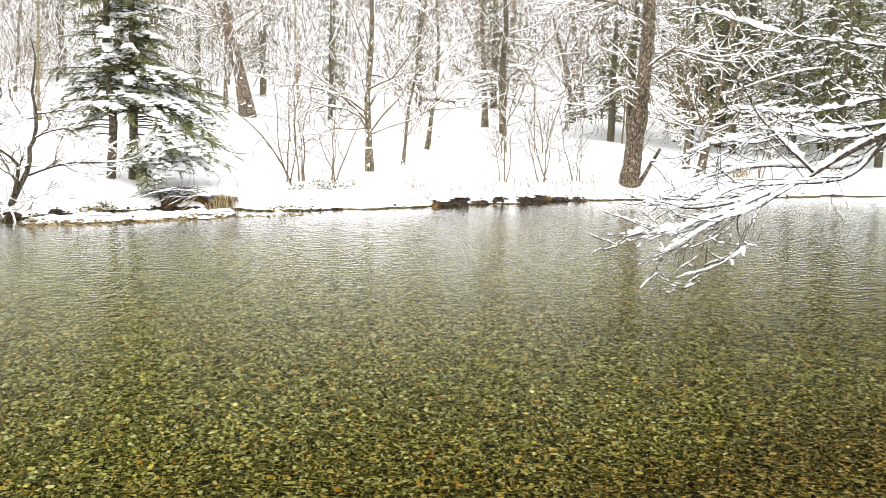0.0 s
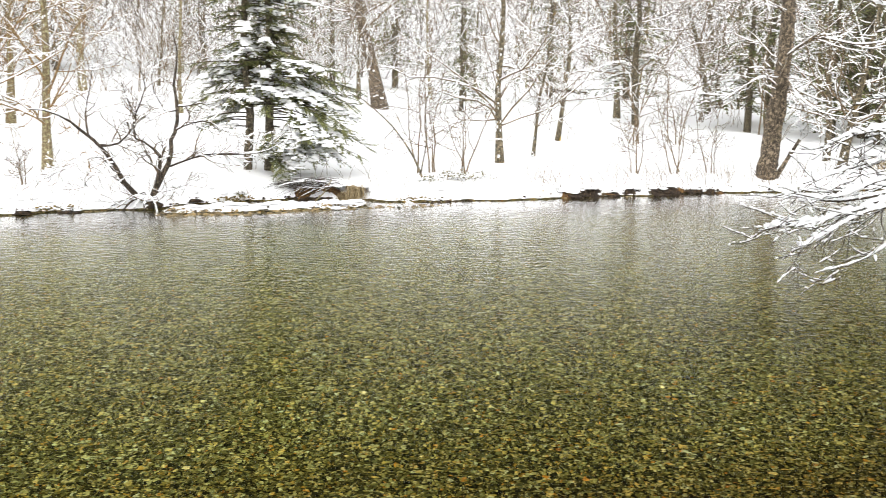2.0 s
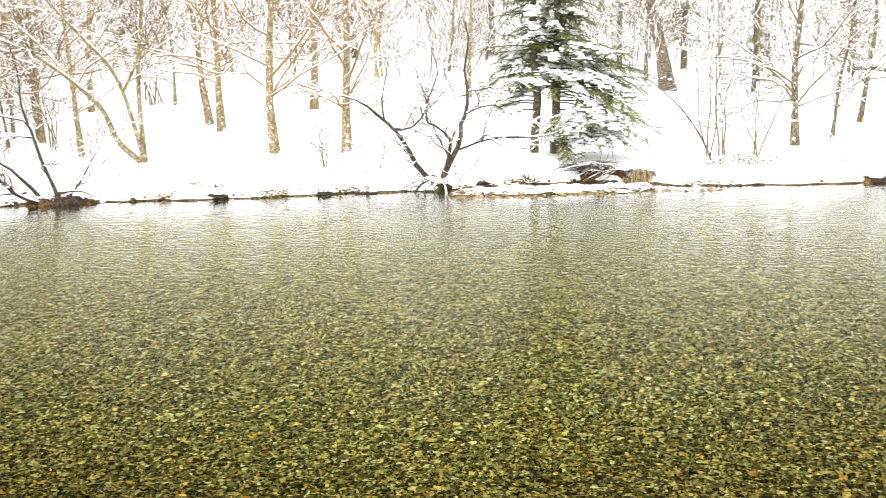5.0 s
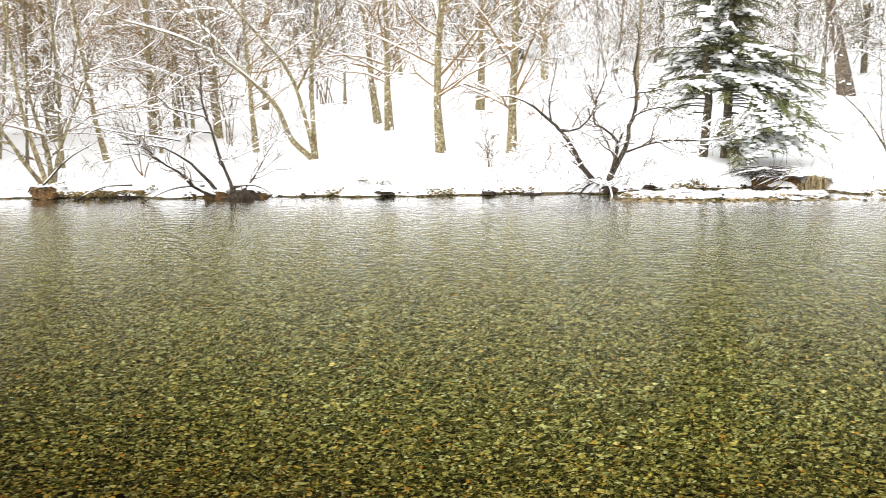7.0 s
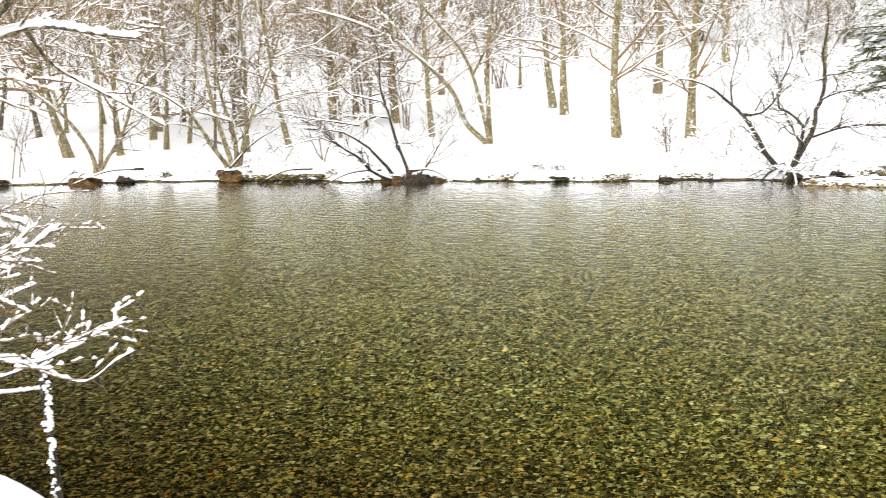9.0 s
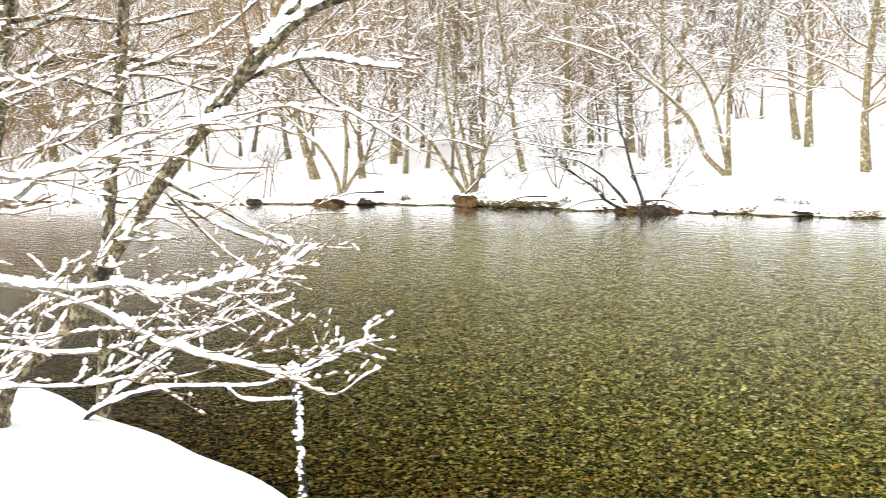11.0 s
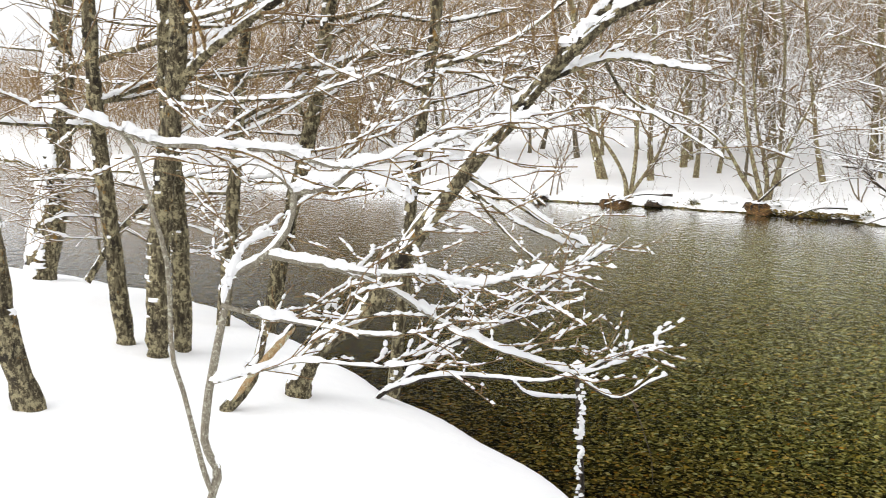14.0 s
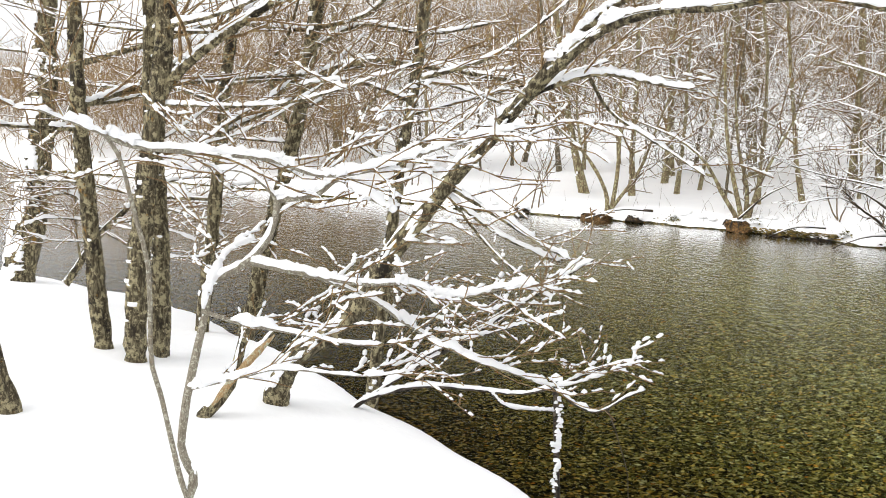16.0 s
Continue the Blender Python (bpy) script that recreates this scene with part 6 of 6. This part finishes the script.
def earth_hollow():
    """The washed-out bank under the fir: a bare concave face of rusty earth, roots and snowy brush hanging over it."""
    rng = np.random.default_rng(741)
    thing = new("earth_hollow")
    thing.location = (-5.08, 18.90, 0.0)
    tagged(thing, "rusty hollow of bare earth washed out beneath the fir", "earth bank")
    nu, nv = 22, 7
    u, f = np.meshgrid(np.linspace(-1, 1, nu), np.linspace(0, 1, nv), indexing="ij")
    x = u * 0.44
    deep = 0.16 * (1 - u ** 2)
    y = deep * np.sin(f * 2.2) - 0.14 * f ** 3 + rng.normal(size=x.shape) * 0.014 - 0.10
    z = -0.06 + f * (0.30 - 0.06 * np.abs(u) ** 3 + 0.03 * np.sin(5 * u)) + rng.normal(size=x.shape) * 0.012
    i = np.arange(nu - 1)[:, None] * nv
    j = np.arange(nv - 1)[None]
    q = np.stack([i + j, i + nv + j, i + nv + j + 1, i + j + 1], -1).reshape(-1, 4)
    g = Geo()
    g.add(np.stack([x, y, z], -1).reshape(-1, 3), [q])
    part("earth_face", g, RUST, thing, "bare rusty earth")
    g = Geo()
    at = np.stack([rng.uniform(-0.6, 0.62, 26), rng.uniform(-0.24, -0.05, 26), rng.uniform(-0.02, 0.03, 26)], 1)
    lumps(g, at, rng.uniform(0.03, 0.07, 26), rng, 0.6)
    tagged(part("fallen_earth", g, EARTH, thing), kind="stuff")
    g = Geo()
    at = np.stack([rng.uniform(-0.7, 0.75, 60), rng.uniform(0.05, 0.45, 60), np.full(60, 0.25)], 1)
    lumps(g, at, rng.uniform(0.08, 0.2, 60), rng, 0.4)
    tagged(part("snow_brow", g, SNOW, thing, "snow lying on the brow of the hollow"), kind="stuff")
    wood, white = Geo(), Geo()
    for k in range(110):
        a = np.array([rng.uniform(-0.3, 0.45), rng.uniform(-0.25, 0.1), rng.uniform(0.22, 0.36)])
        d = np.array([-rng.uniform(0.2, 0.9), rng.normal() * 0.14 - 0.1, rng.uniform(-0.16, 0.04)])
        p = spline([a, a + d * 0.5 + np.array([0, 0, 0.04]), a + d + np.array([0, 0, -0.04])], 6)
        r = np.linspace(0.005, 0.0025, 6)
        tube(wood, p, r, 3)
        if k % 3 == 0:
            snow_strip(white, p, r, 0.014, rng)
    tagged(part("brush", wood, BARK_DARK, thing, "dark fine brush hanging over the hollow"), kind="stuff")
    tagged(part("brush_snow", white, SNOW, thing), kind="stuff")
    g = Geo()
    tube(g, spline([(-0.02, -0.30, 0.0), (0.14, -0.28, 0.16), (0.24, -0.2, 0.36)], 6), np.linspace(0.012, 0.009, 6), 6)
    part("leaning_stick", g, BARK_PALE, thing, "pale stick leaning against the earth")


earth_hollow()


def plain(name, a, b_col, rough=0.8):
    m, n, l, b = material(name, rough)
    geo = n.new("ShaderNodeNewGeometry")
    l.new(ramp(n, l, geo.outputs["Random Per Island"], [(0.0, a), (1.0, b_col)]), b.inputs["Base Color"])
    return m


SHORE_MAT = plain("shore_stones", (0.025, 0.022, 0.015), (0.40, 0.29, 0.13), 0.6)


def edge_stones():
    """Stones along the far waterline and on the gravel spit."""
    rng = np.random.default_rng(51)
    u = rng.random(700)
    sx = np.interp(u, (0, 0.4, 0.8, 1.0), (-7.0, -5.65, -4.45, -3.0)) + rng.normal(size=700) * 0.05
    sy = np.interp(u, (0, 0.4, 0.8, 1.0), (16.25, 16.62, 17.6, 18.45)) + rng.normal(size=700) * 0.09
    x = np.concatenate([sx, rng.uniform(-20, 8, 160)])
    y = np.concatenate([sy, np.interp(x[700:], FAR_X, FAR_Y) + rng.normal(-0.05, 0.08, 160)])
    g = Geo()
    lumps(g, np.stack([x, y, np.maximum(ground_z(x, y), -0.012)], 1), 0.012 + 0.034 * rng.random(len(x)) ** 2, rng, 0.7)
    tagged(part("shore_stones", g, SHORE_MAT), "ochre and dark stones along the waterline", "stones", kind="stuff")
    g = Geo()
    u = rng.random(70)
    x = np.interp(u, (0, 0.5, 1.0), (-6.6, -5.5, -4.2)) + rng.normal(size=70) * 0.12
    y = np.interp(u, (0, 0.5, 1.0), (16.75, 17.3, 18.05)) + rng.normal(size=70) * 0.14
    lumps(g, np.stack([x, y, np.maximum(ground_z(x, y), 0.0) + 0.01], 1), rng.uniform(0.05, 0.14, 70), rng, 0.28)
    tagged(part("snow_crust", g, SNOW), "thin crust of snow on the gravel spit", "snow", kind="stuff")


edge_stones()


def ragged_edge():
    """Dark crumbs of earth and short bent stems along the foot of the far bank."""
    rng = np.random.default_rng(56)
    n = 900
    x = rng.uniform(-20, 7.5, n)
    keep = np.sin(1.7 * x) + np.sin(4.3 * x + 1) + 0.7 * rng.normal(size=n) > 0.8
    x = x[keep]
    y = np.interp(x, FAR_X, FAR_Y) + rng.uniform(-0.05, 0.07, len(x))
    g = Geo()
    lumps(g, np.stack([x, y, np.clip(ground_z(x, y), 0.0, 0.05) - 0.005], 1), rng.uniform(0.012, 0.04, len(x)), rng, 0.8)
    tagged(part("bank_earth", g, EARTH), "dark crumbling earth showing under the bank's snow", "earth", kind="stuff")
    n = 680
    x = np.concatenate([rng.uniform(-20, 8, 420), rng.uniform(-1.5, 4.5, 260)])
    y = np.interp(x, FAR_X, FAR_Y) + rng.uniform(0.05, 1.0, n) ** 1.5
    p = np.stack([x, y, ground_z(x, y) - 0.03], 1)
    lean = rng.normal(-0.3, 0.55, n)
    h = rng.uniform(0.12, 1.0, n) * rng.uniform(0.3, 1.0, n)
    way = np.stack([np.sin(lean) * h, rng.normal(size=n) * 0.25 * h, np.cos(lean) * h], 1)
    e = np.stack([np.full(n, 0.004), 0 * x, 0 * x], 1)
    v = np.stack([p - e, p + e, p + way * 0.55 + e * 0.8, p + way * 0.55 - e * 0.8, p + way * np.array([1.35, 1.2, 0.95])], 1)
    off = np.arange(n)[:, None, None] * 5
    g = Geo()
    g.add(v.reshape(-1, 3), [(np.array([[0, 1, 2, 3]])[None] + off).reshape(-1, 4), (np.array([[3, 2, 4]])[None] + off).reshape(-1, 3)])
    tagged(part("bank_stems", g, BARK_TWIG), "thin dead stems poking out of the bank's snow", "stems", kind="stuff")


ragged_edge()
MOSS = plain("bank_moss", (0.05, 0.045, 0.012), (0.26, 0.17, 0.035))


def moss_bank(seed, x, y, size, count, label):
    """A cushion of moss and fallen leaves bulging from the foot of the bank."""
    rng = np.random.default_rng(seed)
    thing = new("moss_cushion")
    thing.location = (x, y, 0.0)
    tagged(thing, label, "moss", "moss cushions of the far bank")
    g = Geo()
    lean = math.atan2(0.62, 0.78)
    o = rng.normal(size=count) * size
    at = np.stack([o * math.cos(lean), o * math.sin(lean) + rng.normal(size=count) * 0.05, 0.02 + 0.09 * rng.random(count)], 1)
    lumps(g, at, rng.uniform(0.010, 0.032, count), rng, 0.6)
    tagged(part("moss", g, MOSS, thing), kind="stuff")


for k, (x, y, size, count) in enumerate(((-14.5, 12.2, 0.28, 110), (-14.15, 12.45, 0.2, 70), (-13.75, 12.72, 0.14, 40), (-16.0, 11.3, 0.2, 50), (-11.0, 14.4, 0.2, 40), (-9.6, 15.3, 0.25, 50), (-6.35, 17.95, 0.18, 50), (-3.3, 18.7, 0.2, 30), (-8.6, 16.05, 0.2, 30))):
    moss_bank(760 + k, x, y, size, 2 * count, "olive and rusty moss cushion at the foot of the snow bank")

x_all = np.random.default_rng(52).uniform(-20, 7, 170)
g = Geo()
y_all = np.interp(x_all, FAR_X, FAR_Y) + np.random.default_rng(53).uniform(0.12, 0.5, 170)
lumps(g, np.stack([x_all, y_all, ground_z(x_all, y_all)], 1), np.random.default_rng(54).uniform(0.03, 0.10, 170), np.random.default_rng(55), 0.5)
tagged(part("snow_lumps", g, SNOW), "soft lumps of snow along the water's edge", "snow", kind="stuff")


STRAW = plain("dry_straw", (0.28, 0.20, 0.10), (0.52, 0.42, 0.24))
LEAF = plain("winter_leaves", (0.05, 0.055, 0.012), (0.20, 0.16, 0.035))
YELLOW = plain("yellow_paint", (0.62, 0.42, 0.03), (0.66, 0.46, 0.05), 0.5)


def tuft(seed, x, y, size, count, mat, droop, width, name, label, category, over=0.0):
    """Blades or leaves that hang from one root. over: how far the root reaches out from the brow of the bank."""
    rng = np.random.default_rng(seed)
    thing = new(name)
    thing.location = (x, y, float(ground_z(x, y + over)))
    tagged(thing, label, category)
    g = Geo()
    for k in range(count):
        a = rng.uniform(0, 6.28)
        o = np.array([math.cos(a), math.sin(a), 0])
        e = np.array([-o[1], o[0], 0]) * width
        l = size * rng.uniform(0.6, 1.1)
        p = rng.normal(size=3) * np.array([0.25, 0.25, 0.05]) * size
        m = p + o * l * 0.35 + np.array([0, 0, l * 0.7])
        t = p + o * l * 0.8 + np.array([0, 0, l * (0.9 - droop)])
        g.add([p - e, p + e, m + e, m - e, t], [np.array([[0, 1, 2, 3]]), np.array([[3, 2, 4]])])
    tagged(part("blades", g, mat, thing), kind="stuff")
    return thing


tuft(61, -4.60, 18.84, 0.30, 220, STRAW, 1.5, 0.006, "grass_tuft", "tuft of dry straw-coloured grass hanging over the water", "grass")
tuft(59, -4.42, 18.80, 0.22, 220, STRAW, 1.6, 0.006, "grass_tuft", "tuft of dry straw-coloured grass hanging from the brow", "grass", 0.22)
tuft(62, 5.5, 24.3, 0.4, 60, STRAW, 1.0, 0.005, "grass_tuft", "tuft of dry straw-coloured grass under the old tree", "grass")
tuft(63, 7.2, 24.9, 0.3, 24, STRAW, 0.6, 0.005, "grass_tuft", "tuft of dry straw-coloured grass on the bank", "grass")


def leafy_plant(seed, x, y, reach, count):
    """A low spread of small pointed leaves with pads of snow on it."""
    rng = np.random.default_rng(seed)
    thing = new("leafy_plant")
    thing.location = (x, y, float(ground_z(x, y)))
    tagged(thing, "low spread of evergreen leaves half buried in snow", "plant")
    g = Geo()
    spread = rng.normal(size=(count, 2)) * np.array([0.6, 0.35]) * reach
    high = reach * 0.8 * np.exp(-(spread ** 2).sum(1) / reach ** 2) * rng.uniform(0.2, 1.1, count)
    for (u, v), h in zip(spread, high):
        a, rise, l = rng.uniform(0, 6.28), rng.normal(0.2, 0.4), rng.uniform(0.03, 0.06)
        d = np.array([math.cos(a) * math.cos(rise), math.sin(a) * math.cos(rise), math.sin(rise)]) * l
        e = np.array([-math.sin(a), math.cos(a), 0.3 * rng.normal()]) * l * 0.32
        p = np.array([u, v, h])
        g.add([p, p + d * 0.5 + e, p + d, p + d * 0.5 - e], [np.array([[0, 1, 2, 3]])])
    tagged(part("leaves", g, LEAF, thing), kind="stuff")
    g = Geo()
    n = count // 7
    pick = rng.integers(0, count, n)
    lumps(g, np.column_stack([spread[pick], high[pick] + 0.005]), rng.uniform(0.018, 0.045, n), rng, 0.6)
    tagged(part("snow_pads", g, SNOW, thing), kind="stuff")


for k, (x, back, reach) in enumerate(((-10.7, 0.15, 0.13), (-10.45, 0.2, 0.11), (-14.4, 0.15, 0.13), (-14.9, 0.1, 0.12), (-11.9, 0.1, 0.12), (-3.3, 0.9, 0.16), (-3.0, 1.05, 0.22), (-2.72, 0.9, 0.24), (-2.45, 1.05, 0.18), (-6.3, 0.25, 0.12), (-16.0, 0.1, 0.12), (-13.6, 0.1, 0.12))):
    leafy_plant(64 + k, x, shore(x, back), reach, int(520 * reach))


def simple(name, label, category, ctrl, r0, r1, mat, snow=0.0, seed=1):
    g = Geo()
    base = np.array(ctrl[0], float)
    p = spline(np.asarray(ctrl, float) - base, 12)
    r = np.linspace(r0, r1, 12)
    rng = np.random.default_rng(seed)
    tube(g, p, r * (1 + 0.06 * rng.normal(size=12)), 9)
    thing = new(name)
    thing.location = base
    tagged(thing, label, category)
    part("stem", g, mat, thing)
    if snow:
        g = Geo()
        snow_strip(g, p, r, snow, rng, True)
        if g.n:
            part("snow_cap", g, SNOW, thing, "white snow on top")
    return thing


# yellow marking on a trunk, added here as a separate short post
simple("trunk_mark", "yellow mark of a thin trunk, built as a short post beside it", "stake", [(-1.42, 28.0, 0.4), (-1.42, 28.0, 0.7), (-1.41, 28.0, 0.98)], 0.022, 0.02, YELLOW)
simple("fallen_log", "mossy fallen log lying in the snow of the slope", "log", [(-2.9, 44.0, 1.45), (-2.2, 44.1, 1.50), (-1.3, 44.0, 1.40)], 0.11, 0.09, BARK_DARK, 0.05)
for k, (x0, y0, x1, y1, z1) in enumerate(((-12.7, 13.1, -13.2, 12.2, 0.0), (-12.2, 13.3, -11.6, 13.6, 0.05), (-16.3, 11.0, -16.9, 10.0, 0.03), (-13.8, 12.6, -14.4, 11.9, 0.0), (-15.0, 11.8, -14.3, 12.3, 0.9))):
    simple("driftwood_stick", "snowy dead stick dipping into the river's edge", "stick", [(x0, y0, 0.22), ((x0 + x1) / 2, (y0 + y1) / 2, 0.2 + z1 * 0.5), (x1, y1, z1)], 0.022, 0.008, BARK_DARK, 0.03, 80 + k)
